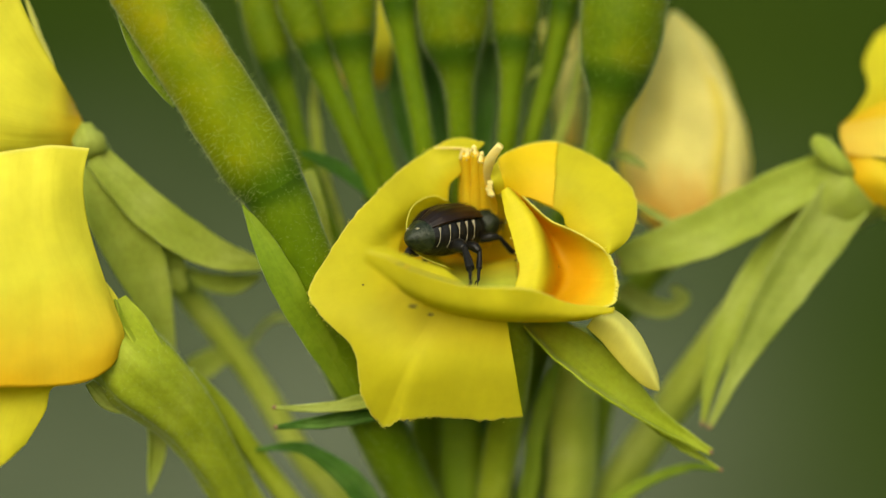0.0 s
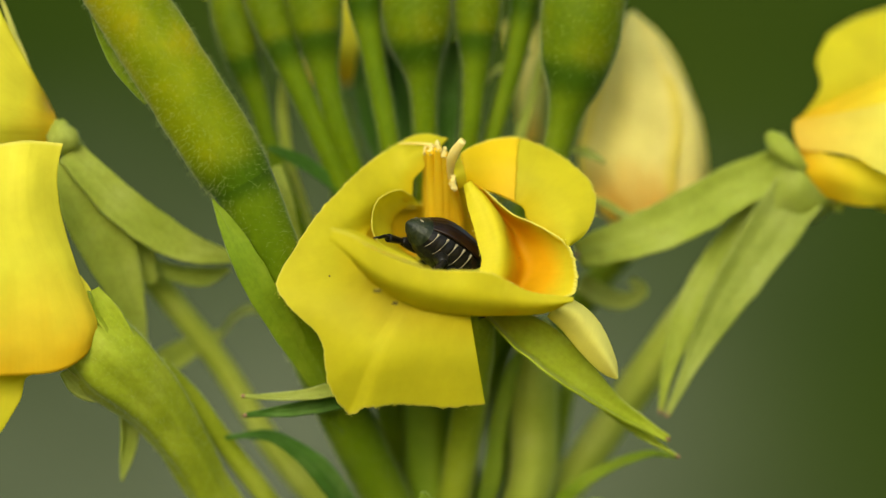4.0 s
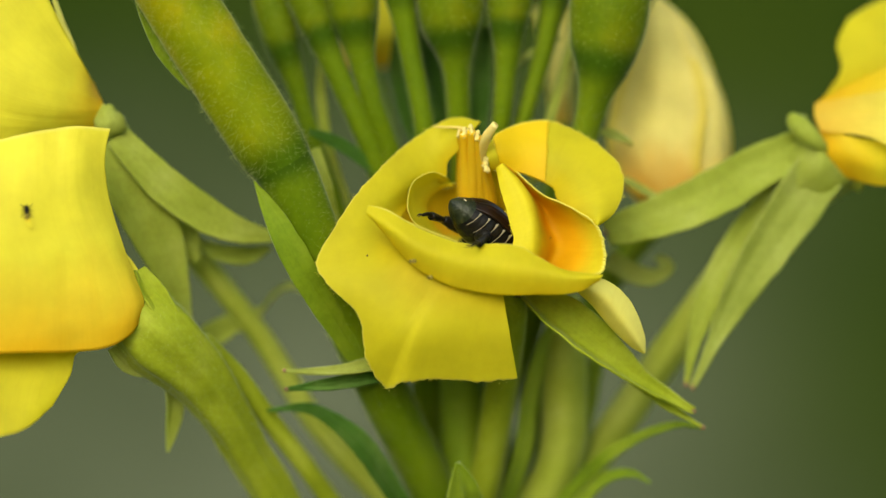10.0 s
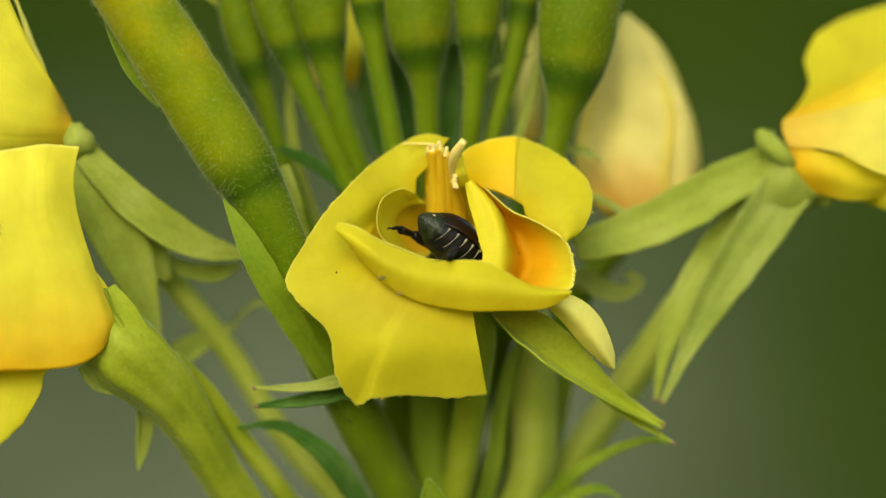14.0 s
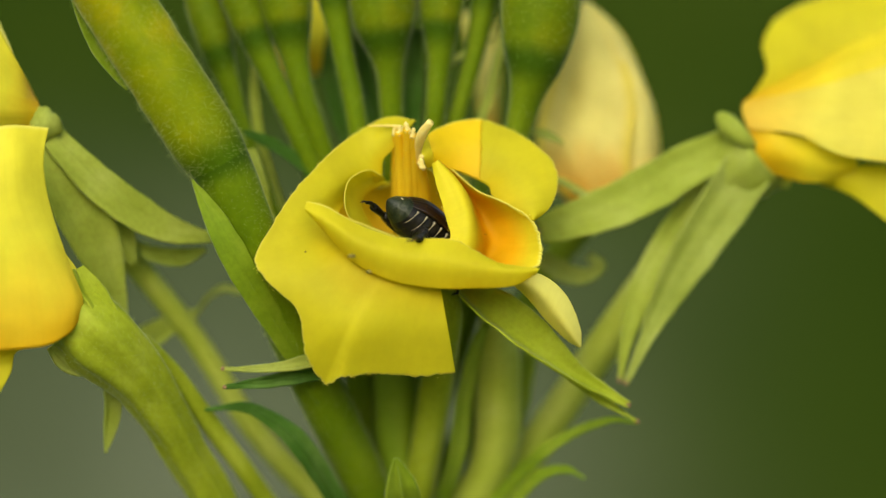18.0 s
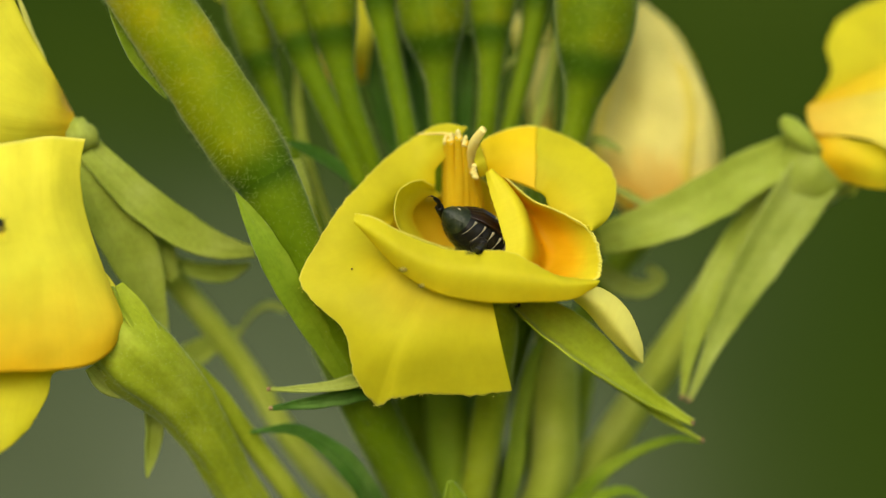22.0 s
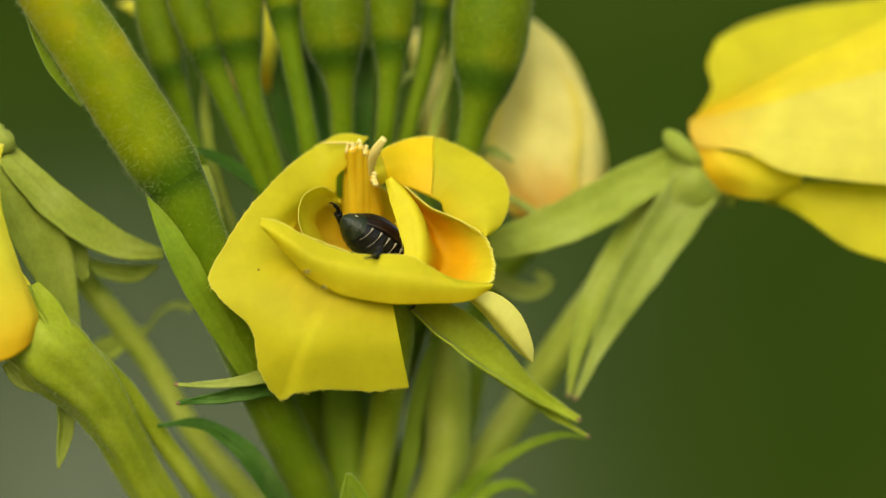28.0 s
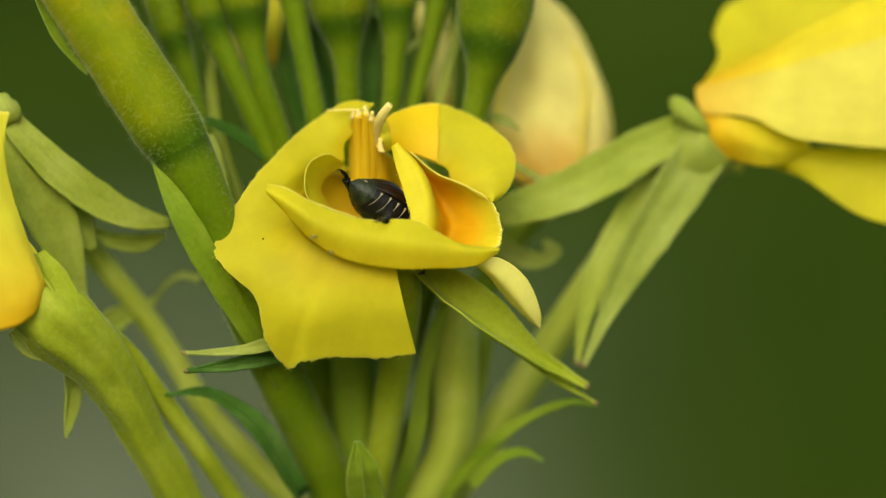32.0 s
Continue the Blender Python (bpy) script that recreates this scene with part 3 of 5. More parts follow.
def front_flower():
    fl = thing("evening_primrose_flower", (5.88, 0, -6.96), "chewed yellow evening primrose flower, half open with a beetle inside", "flower", "flowers of the plant")
    # large petal: stands up, turns round the throat and hangs down in two facets
    swing = (2.15, 3.5, 8.67)
    root = [(2.2, 3.9, 8.09), (1.6, 4.2, 6.81), (0.62, 4.6, 5.74), (0.34, 5.2, 3.97), (-1.29, 6, 3.34), (-3.02, 5, 1.87), (-3.8, 3, 0.35), (-3.76, 0.5, -1.27), (-3.2, -1.5, -2.76), (-1.87, -2.3, -3.93), (-0.29, -2.7, -4.73), (0.24, -2.8, -4.89), (1.03, -2.9, -5.15), (2.88, -2.8, -5.53), (4.46, -2.6, -5.97), (5.68, -2.2, -6.35)]
    middle = [(2.91, 3.6, 8.51), (0.85, 4.4, 8.33), (-0.67, 4.6, 6.99), (-1.91, 4.3, 5.48), (-3.79, 3.3, 3.58), (-5.65, 1.8, 1.53), (-7.06, 0.4, -0.72), (-7.71, -1.2, -3.11), (-6.89, -2.6, -5.49), (-5.2, -3.2, -7.7), (-3.73, -3.2, -9.71), (-2.94, -3.2, -10.14), (-1.89, -3.6, -10.13), (1.01, -3.1, -10.27), (3.65, -2.5, -10.56), (6.4, -1.9, -10.59)]
    brink = [(3.88, 4, 9.54), (1.51, 5.4, 10.03), (-0.82, 5.2, 9.23), (-3.35, 4, 7.47), (-5.92, 2.6, 5.13), (-8.29, 1, 2.33), (-10.54, -0.5, -1.24), (-11.84, -1.5, -3.99), (-10.71, -2.1, -5.9), (-7.74, -2.8, -8.86), (-7.15, -2, -12.63), (-5.3, -0.4, -15.68), (-3.68, -1.9, -15.2), (-0.35, -1.4, -14.81), (3.37, -0.8, -15.17), (7.2, -0.2, -14.95)]
    sail = part("petal", patch([root, middle, brink], 420, 44, fray=0.03, ruffle=0.07, seed=1.3, fray_size=16, side=0.7, fold=0.1, folds=9), YELLOW, fl, "broad bright yellow petal with a worn edge", at=swing)
    part("scar", blob((-6.92, -1.35, -3.17), np.array((0.09, 0.3, 0.09)), 3), SPOT, sail, "tiny dark speck")
    stuff(part("edge_crumb", crumbs(brink, 80, 77), PALE, sail))
    # back of the throat
    part("petal", patch([
        [(-3.45, 4, -5.93), (0.7, 5, -6.55), (4.32, 4, -6.76), (8.95, 2.6, -6.19)],
        [(-4.81, 8.4, -1.19), (0.19, 10.5, -1.42), (4.42, 10.5, -1.16), (9.07, 6.5, -1.22)],
        [(-4.56, 9.4, 2.94), (0.19, 10.4, 3.1), (4.41, 9.6, 4.38), (7.92, 6.5, 2.02)],
        [(-4.03, 8.8, 4.87), (0.45, 9.6, 3.3), (4.13, 8.6, 5.55), (6.47, 7, 3.92)]], 50, 30, fray=0.03, seed=4.2), GOLD, fl, "orange-yellow inner petal")
    part("throat_floor", patch([
        [(-2.8, 8, -1.1), (-0.41, 8, -1.27), (2.77, 8, -1.28), (6.74, 7, -0.78)], [(-3.19, 3, -2), (-0.33, 3, -2.53), (2.8, 3, -2.75), (6.71, 2, -2.57)], [(-3.58, -1.6, -2.46), (-0.74, -2.4, -3.71), (2.85, -2.8, -4.64), (7.19, -3, -5.07)], [(-3.04, -2.6, -3.19), (-0.48, -3, -4.74), (3.1, -3, -5.77), (7.19, -3.2, -6.4)]], 50, 34, ruffle=0.3, size=1.4, seed=5.5), FLOOR, fl, "greenish-yellow floor of the throat")
    # upper right petal
    upper = [
        [(4.72, 3.6, 4.94), (5.91, 3.6, 5.15), (6.71, 3.8, 4.72), (7.8, 4, 4.51), (9.25, 4, 3.91), (10.37, 3.6, 3.36), (10.78, 3, 2.86), (10.98, 2.4, 2.1), (12.02, 1.6, 1.33), (13.34, 1, 0.41), (14.49, 0.6, -0.29)],
        [(4.42, 2.7, 5.92), (5.56, 3.2, 6.73), (6.59, 3.8, 6.85), (8, 4.3, 7.02), (9.84, 4.4, 6.77), (11.71, 4, 6.03), (13.14, 3.1, 4.95), (13.96, 2.2, 3.69), (14.67, 1.3, 2.23), (14.87, 0.5, 0.69), (14.63, -0.1, -0.35)],
        [(4.13, 3.2, 6.93), (5.23, 4.2, 8.35), (6.48, 5.2, 9.03), (8.23, 6, 9.59), (10.47, 6.2, 9.7), (13.11, 5.8, 8.75), (15.55, 4.6, 7.08), (17, 3.4, 5.31), (17.37, 2.4, 3.14), (16.46, 1.4, 0.99), (14.81, 0.6, -0.4)]]
    part("petal", patch(upper, 260, 32, fray=0.035, ruffle=0.03, seed=7.7, fray_size=14), YELLOW, fl)
    stuff(part("edge_crumb", crumbs(upper[2], 45, 78), PALE, fl))
    # doubled strip: its dimmer see-through light is put into the colour
    part("petal_fold", overlay(upper, 0.07, 0.4, 0.05, 0.2, 9.1), FOLD_SHADE, fl, "folded-over strip of petal, coloured darker for the weaker light through two layers")
    # right petal rolled to a cup: its near wall, the crest and the hollow
    part("petal", patch([
        [(5.18, 0.4, 5.09), (5.48, 0, 3.21), (6.05, -0.4, 1.07), (6.47, -0.7, -0.53), (6.72, -1.1, -1.86), (6.18, -1.5, -3.71), (5.68, -2, -5.34)],
        [(5.47, 0.05, 5.26), (6.36, -0.25, 3.55), (7.14, -0.6, 1.68), (7.69, -0.85, -0.13), (7.89, -1.25, -1.73), (7.45, -1.65, -3.63), (6.47, -2.5, -5.55)],
        [(5.77, 0.5, 5.46), (7.25, 0.3, 3.9), (8.25, 0, 2.29), (8.93, -0.2, 0.26), (9.07, -0.6, -1.6), (8.73, -1, -3.56), (7.27, -2.2, -5.77)],
        [(6.27, 2.6, 5.24), (7.95, 4, 3.27), (9.42, 5, 1.38), (10.22, 5, -0.52), (10.83, 3.8, -2.41), (10.14, 2.2, -4.29), (8.54, -2.2, -6.2)],
        [(6.81, 2.8, 4.92), (8.86, 3.5, 2.88), (10.74, 3.8, 1.63), (12.77, 3.4, -0.54), (13.24, 1.8, -2.85), (12.22, 0.2, -4.65), (10.01, -2.6, -6.21)],
        [(7.23, 2.2, 4.69), (9.52, 1.8, 2.63), (11.74, 1.2, 1.6), (14.63, 0, -0.19), (15.46, -1.6, -2.69), (15.1, -2.4, -4.65), (12.01, -2.8, -5.79)]], 220, 60, fray=0.018, heel=0.02, ruffle=0.07, seed=12.4, fold=0.05), CUP, fl, "rolled petal with a yellow wall and an orange hollow")
    stuff(part("edge_crumb", crumbs([(7.23, 2.2, 4.69), (9.52, 1.8, 2.63), (11.74, 1.2, 1.6), (14.63, 0, -0.19), (15.46, -1.6, -2.69), (15.1, -2.4, -4.65), (12.01, -2.8, -5.79)], 40, 79), PALE, fl))
    stuff(part("edge_crumb", crumbs([(5.18, 0.4, 5.09), (5.48, 0, 3.21), (6.05, -0.4, 1.07), (6.47, -0.7, -0.53), (6.72, -1.1, -1.86), (6.18, -1.5, -3.71), (5.68, -2, -5.34)], 40, 80), PALE, fl))
    part("scar", blob((10.3, 4, -1.76), np.array((0.14, 0.5, 0.42)), 3), SPOT, fl, "dark bite scar")
    # curl inside the throat
    part("petal_curl", patch([
        [(1.26, 5.8, 3.33), (0.17, 5.9, 3.33), (-1.02, 5.8, 2.52), (-1.46, 5.4, 1.44), (-1.03, 5, 0.35), (-0.33, 5, -0.74), (1.02, 4, -1.83)],
        [(0.88, 5.7, 3.81), (-0.41, 5.05, 4.08), (-1.82, 4.4, 3.24), (-2.35, 3.8, 1.83), (-2.01, 3.5, 0.42), (-1.05, 3.7, -0.71), (0.7, 3.2, -1.72)],
        [(0.51, 4.6, 4.28), (-0.99, 3.2, 4.8), (-2.59, 2, 3.92), (-3.22, 1.2, 2.2), (-2.96, 1, 0.49), (-1.74, 1.4, -0.69), (0.39, 1.4, -1.61)]], 120, 22, th=0.07, ruffle=0.1, seed=15.0, fray=0.06), YELLOW, fl, "thin curled petal margin")
    # reflexed petal below the cup
    bend = (13.16, -0.75, -6.14)
    flap = part("petal", patch([
        [(12.84, 0, -6.57), (14.24, 0.6, -7.87), (15.7, 1.2, -9.66), (17.06, 1.8, -11.02), (18.14, 2, -11.94), (19.15, 1.8, -12.47)],
        [(13.11, -1.6, -6.13), (14.7, -1.6, -6.83), (16.26, -0.8, -8.28), (17.52, 0, -9.9), (18.51, 0.8, -11.37), (19.19, 1.6, -12.41)],
        [(13.49, -1.5, -5.71), (15.1, -1, -5.4), (17, 0, -6.6), (18.31, 0.8, -8.43), (19.13, 1.4, -10.75), (19.24, 1.6, -12.42)]], 70, 24, ruffle=0.08, seed=18.5, fray=0.02), PALE, fl, "pale yellow petal bent backwards", at=bend)
    # sepals
    for spine, half, facing, cup in (
        ([(6.95, 5, -5.1), (9.61, 3.4, -7.52), (12.52, 2.2, -9.82), (15.48, 2.6, -12.21), (18.77, 4, -14.92), (21.52, 5, -16.6), (24.08, 5.4, -18.09)], (1.0, 1.7, 2.1, 1.8, 1.0, 0.62, 0.3), (0.2, -1, 0.5), 0.8),
        ([(15.26, 5, -12.79), (18.93, 5.6, -15.4), (22.1, 6.2, -17.92), (25.05, 6.6, -19.71)], (0.7, 0.6, 0.4, 0.06), (0.1, -1, 0.4), 0.3),
        ([(5.94, 7, -9.06), (-0.34, 6, -11.66), (-6.04, 4, -13.39), (-10.69, 3.6, -14.16), (-14.95, 4, -14.11)], (1.0, 1.0, 0.8, 0.5, 0.15), (0, -1, 0.8), 0.6),
        ([(5.96, 8, -9.6), (-0.34, 7, -12.72), (-6.06, 5, -14.45), (-10.45, 4.4, -15.37), (-14.81, 4.4, -15.89)], (1.0, 1.0, 0.85, 0.6, 0.15), (0, -1, -0.2), 0.5)):
        sep = part("sepal", blade(spine, half, facing, cup), TUBE if spine[-1][0] > 0 else DEEP if spine[-1][2] < -15 else FROST, fl)
        part("sepal_tip", blob(spine[-1], 0.22, 2), TIP, sep, "reddish dried tip")
    shape, g = tube([(5.86, 3, -6.34), (6.57, 5, -8.53), (6.27, 8, -12.22), (5.4, 12, -18.14), (4.49, 15, -24.25), (2.67, 21, -34.29)], (1.0, 1.5, 1.6, 1.6, 1.6, 1.6), 40, 18, 4, 0.05)
    part("flower_tube", shape, TUBE, fl, "green flower tube")
    stuff(part("tube_hair", hairs(g, 500, 0.5, 8), HAIR, fl))
    # stamens and style
    for k, (line, r) in enumerate((
        ([(2.49, 7.5, 0.37), (2.31, 5, 5), (2.13, 2.4, 8.41)], 0.62), ([(3.12, 7.5, 0.37), (2.98, 4.5, 4.98), (2.85, 1.8, 8.59)], 0.55), ([(3.75, 7.5, 0.37), (3.61, 4.6, 4.98), (3.47, 2, 8.09)], 0.5),
        ([(4.32, 7, 1.3), (4.29, 5, 4.22), (4.15, 2.6, 5.53)], 0.42), ([(4.95, 7, 1.14), (4.7, 5, 3.44), (4.24, 2.2, 5.1)], 0.4), ([(1.92, 8, 1.69), (1.8, 6, 5.56), (1.83, 3.4, 8.46)], 0.45))):
        shape, _ = tube(line, (r, r * 0.9, r * 0.7), 24, 10, lumps=0.1, seed=k)
        fil = part("filament", shape, FILAMENT, fl)
        e = np.array(line[-1])
        bits = [blob(e + (0.1 * math.sin(k * 2.1 + j), -0.1, 0.28 * j - 0.2), np.array((0.3 - 0.05 * j, 0.16, 0.24)), k * 1.7 + j, 0.9, 9, 10) for j in range(3)]
        part("anther", joined(bits), STIGMA, fil, "pale crumbling anther")
    shape, _ = tube([(4.08, 5, 5), (3.89, 3, 6.74), (4.28, 1.4, 8.06), (5.09, 0.4, 9.14)], (0.34, 0.36, 0.44, 0.36), 24, 12, lumps=0.4)
    part("stigma_lobe", shape, STIGMA, fl, "cream stigma lobe")
    shape, _ = tube([(3.57, 2, 7.72), (3.05, 2.4, 8.4), (1.97, 3.2, 8.92), (0.58, 4.0, 9.05), (-0.76, 4.6, 9.1)], (0.24, 0.19, 0.14, 0.11, 0.06), 28, 10, lumps=0.2)
    part("stigma_lobe", shape, STIGMA, fl, "thin dried stigma lobe lying on the petal")
    stuff(part("pollen_grain", joined([blob(np.array((3.37, 2, 6.95)) + (random.Random(k).gauss(0, 0.7), -0.8, random.Random(k + 50).gauss(0, 1.0)), 0.03, k, 0.3, 6, 6) for k in range(12)]), POLLEN, fl))
    # front lip that the beetle presses down
    hinge = (15, -3.4, -5.17)
    lip = part("petal_lip", patch([
        [(-6.29, -2.2, 0.11), (-4.23, -3, -2.33), (-2.23, -3.4, -4.34), (1.03, -3.7, -6.04), (5.24, -3.8, -6.8), (8.92, -3.8, -6.82), (12.51, -3.6, -6.63), (14.74, -3.4, -5.48)],
        [(-6.91, -2.8, 0.8), (-4.63, -3.7, -0.64), (-2.1, -4.3, -2.34), (1.57, -4.5, -3.62), (5.5, -4.6, -4.16), (8.92, -4.5, -4.7), (11.81, -4.2, -5.19), (14.88, -3.8, -5.21)],
        [(-6.7, -2.4, 1.54), (-5.17, -2.6, 1.05), (-2.9, -3, -0.12), (1.58, -3.3, -1.88), (6.85, -3.3, -2.23), (9.06, -3.3, -3.29), (11.16, -3.4, -4.46), (15.06, -3.4, -5.01)]], 260, 34, ruffle=0.08, seed=21.0, fray=0.03, fray_size=14, fold=0.12, folds=8), YELLOW, fl, "curled front lip of a petal", at=hinge)
    stuff(part("edge_crumb", crumbs([(-6.7, -2.4, 1.54), (-5.17, -2.6, 1.05), (-2.9, -3, -0.12), (1.58, -3.3, -1.88), (6.85, -3.3, -2.23), (9.06, -3.3, -3.29), (11.16, -3.4, -4.46), (15.06, -3.4, -5.01)], 70, 81), PALE, lip))
    part("petal_hem", patch([
        [(-6.27, -1.2, 0.12), (-4.52, -1.2, -0.32), (-2.14, -1.3, -1.39), (0.25, -1.6, -2.14)],
        [(-6.67, -1.7, 1.07), (-4.77, -1.7, 0.74), (-2.55, -1.9, -0.33), (0.41, -2.3, -1.61)],
        [(-6.81, -2.4, 1.49), (-5.01, -2.6, 1.05), (-2.8, -2.9, -0.17), (1.58, -3.3, -1.88)]], 60, 20, ruffle=0.08, seed=6.3, fray=0.04), YELLOW, lip, "inward-rolled hem of the petal")
    for spot, size in (((-2.63, -4.45, -3.7), (0.4, 0.12, 0.2)), ((-1.01, -4.3, -5.18), (0.3, 0.1, 0.18))):
        part("scar", blob(spot, np.array(size), 3), SPOT, lip, "small bite scar")
    return fl, lip, sail, flap, np.array((7.2, -0.2, -14.95)) - np.array(swing)


flower, lip, sail, flap, sail_axis = front_flower()
cam.data.dof.focus_object = flower


def left_flower():
    fl = thing("evening_primrose_flower", (-28.3, 1, -8.5), "fully open yellow evening primrose flower on a green tube", "flower", "flowers of the plant")
    part("petal", patch([
        [(-28.23, -0.4, -9.11), (-29.25, -1.5, -10.64), (-31.29, -2.45, -11.75), (-34.73, -3.45, -12.1), (-38.67, -4.2, -12.14), (-47.14, -4.8, -12.44)],
        [(-28.03, -0.4, -7.07), (-28.83, -1.7, -7.49), (-31.25, -2.9, -8.41), (-34.68, -3.9, -9.02), (-38.55, -4.7, -9.0), (-47.09, -5.25, -9.03)],
        [(-29.63, -0.8, -2.79), (-30.44, -2, -3.02), (-32.24, -3.2, -3.45), (-34.91, -4.25, -3.73), (-38.56, -5.25, -4.01), (-46.98, -6, -4.02)],
        [(-30.95, -1, 1.59), (-32.79, -3, 1.61), (-35.07, -4.25, 1.56), (-38.58, -5.25, 1.27), (-46.99, -6, 0.49)],
        [(-31.47, -1.5, 5.75), (-33.3, -3, 5.92), (-35.24, -3.75, 5.88), (-38.65, -4.75, 5.32), (-47.09, -5.5, 4.02)],
        [(-30.91, -1.5, 8.75), (-32.87, -2.3, 8.9), (-34.83, -3, 8.86), (-38.81, -3.5, 8.12), (-47.32, -4, 6.21)]], 60, 50, ruffle=0.18, fold=0.12, folds=4, seed=31.0), AGED, fl, "wide yellow petal shading to orange at the base")
    part("petal", patch([
        [(-28.08, 2.5, -6.97), (-27.87, 2.5, -8), (-28.28, 2.5, -9.54)], [(-28.87, 1.5, -4.14), (-28.4, 1.5, -6.96), (-28.5, 1.5, -9.63)], [(-30.78, 1.6, -1.93), (-31.7, 1.6, -5.94), (-30.66, 1.6, -11.07)]], 24, 20, ruffle=0.1, seed=33.0), AGED, fl)
    part("petal", patch([
        [(-31.53, 0, -11.56), (-37.04, -1, -11.3), (-43.08, -1.5, -11.3)], [(-34.19, -0.4, -12.27), (-37.96, -1.7, -13.58), (-43.47, -2.3, -13.57)], [(-34.76, -1.2, -14.36), (-38.84, -2.8, -16.1), (-44.3, -3.5, -16.08)], [(-36.36, -2.3, -17.23), (-39.18, -4, -19.5), (-45.16, -4.5, -20.59)]], 40, 26, ruffle=0.2, seed=35.0), YELLOW, fl)
    shape, g = tube([(-29.22, 2.6, -8.41), (-26.88, 3, -10.89), (-23.99, 4.4, -13.71), (-22.02, 6, -16.35), (-20.06, 8, -19.67), (-17.7, 11, -24.02), (-11.15, 18, -34.03), (1.86, 22, -35.2)], (3.2, 3.75, 3.05, 2.6, 2.25, 2.1, 2.1, 2), 70, 40, 7, 0.06, lumps=0.06)
    part("flower_tube", shape, TUBE, fl, "stout yellow-green flower tube")
    stuff(part("tube_hair", hairs(g, 3000, 0.4, 18, 0.2, 0.05, 0.8, 0.013), HAIR, fl))
    for spine, half, facing in (
        ([(-31.11, 1, -11.83), (-29.93, 2, -13.24), (-28.47, 3, -14.09), (-27.27, 4, -14.22)], (0.4, 0.8, 0.7, 0.1), (0, -1, -0.4)),
        ([(-25.78, 6, -13.75), (-25.64, 7, -16.91), (-25.89, 7.5, -19.54), (-26.45, 8, -22.07)], (0.8, 0.9, 0.7, 0.08), (0.5, -1, 0))):
        part("sepal", blade(spine, half, facing, 0.3), SEPAL, fl)
    shape, g = tube([(-22.76, 6, -11.14), (-19.75, 8, -14.58), (-16.7, 10, -19.12), (-12.85, 13, -24.56), (-6.84, 19, -33.58)], (0.7, 0.9, 1.0, 1.0, 1.0), 36, 14, lumps=0.06)
    part("side_rib", shape, TUBE, fl)
    part("sepal_stub", blade([(-28.5, 1.2, -4.4), (-27.2, 0.6, -6.6), (-25.4, 0.6, -9.3), (-23.0, 2.2, -12.8), (-20.6, 4.4, -16.8)], (0.6, 1.2, 1.05, 0.75, 0.2), (0.5, -1, 0.3), 0.5, seed=3.0), TUBE, fl, "pale green sepal base flaring from the tube")


def upper_left_flower():
    fl = thing("evening_primrose_flower", (-31.76, 7, 10.04), "yellow evening primrose flower with reflexed pale green sepals", "flower", "flowers of the plant")
    part("petal", patch([
        [(-32.18, 7, 9.46), (-32.31, 6.2, 11.04), (-33.23, 7, 12.92)], [(-35.41, 4.6, 8.4), (-34.61, 3.4, 10.88), (-34.01, 4.5, 14.85)], [(-40.9, 1, 7.67), (-39.76, 0, 11.97), (-36.55, 3, 19.66)], [(-46.75, -1, 6.81), (-46.63, -2, 15.41), (-39.02, 2, 25.51)]], 40, 40, ruffle=0.15, fold=0.14, folds=5, seed=41.0), AGED, fl, "yellow petal with an orange base")
    part("petal", patch([
        [(-33.08, 7.6, 11.91), (-33.5, 7.6, 12.96)], [(-34.12, 5.5, 14.39), (-36.26, 5, 18.53)], [(-36.26, 5, 20.09), (-37.97, 4, 23.64)], [(-38.63, 3, 26.13), (-41.09, 2, 28.09)]], 24, 24, ruffle=0.2, seed=43.0), PALE, fl)
    part("calyx", joined([blob((-31.87, 6, 9.62), np.array((1.6, 1.5, 1.5)), 1, 0.3), blob((-32.08, 6, 10.67), np.array((0.9, 0.8, 0.7)), 5, 0.3)]), SEPAL, fl, "green knobbly calyx")
    for spine, half, facing, cup in (
        ([(-31.13, 6, 8.4), (-26.9, 6, 3.9), (-22.8, 7, 0.85), (-19.6, 8, -0.72), (-16.04, 9, -1.4)], (1.3, 1.8, 1.8, 1.3, 0.5), (0.3, -1, 0.3), 0.2),
        ([(-31.39, 6.5, 7.92), (-29.3, 6, 3.46), (-27.29, 7, -1.22), (-25.89, 8.5, -5.4), (-24.74, 10, -9.62)], (1.6, 2.8, 2.4, 1.5, 0.5), (0.2, -1, 0.1), 0.25),
        ([(-30.59, 8.5, 7.49), (-27.16, 8.5, 3.01), (-25.09, 9, -0.66), (-23.69, 10, -3.81)], (1.2, 2.0, 1.6, 0.4), (0.2, -1, 0.2), 0.2),
        ([(-24.8, 12, -1.14), (-22.07, 11, -2.74), (-19.15, 11, -3.17), (-16.67, 11, -2.42)], (0.3, 0.7, 0.9, 0.2), (0, -1, 0.3), 0.4)):
        part("sepal", blade(spine, half, facing, cup), SEPAL, fl, "pale green reflexed sepal")
    shape, g = tube([(-31.86, 8, 9.83), (-28.7, 11, 3.62), (-24.91, 13.5, -2.18), (-18.15, 17, -11.04), (-11.19, 19, -21.65), (1.86, 22, -34.93)], (1.1, 1.3, 1.25, 1.15, 1.2, 1.5), 50, 16, 4, 0.03)
    part("flower_tube", shape, PALE_STEM, fl)
    stuff(part("tube_hair", hairs(g, 400, 0.4, 28), HAIR, fl))


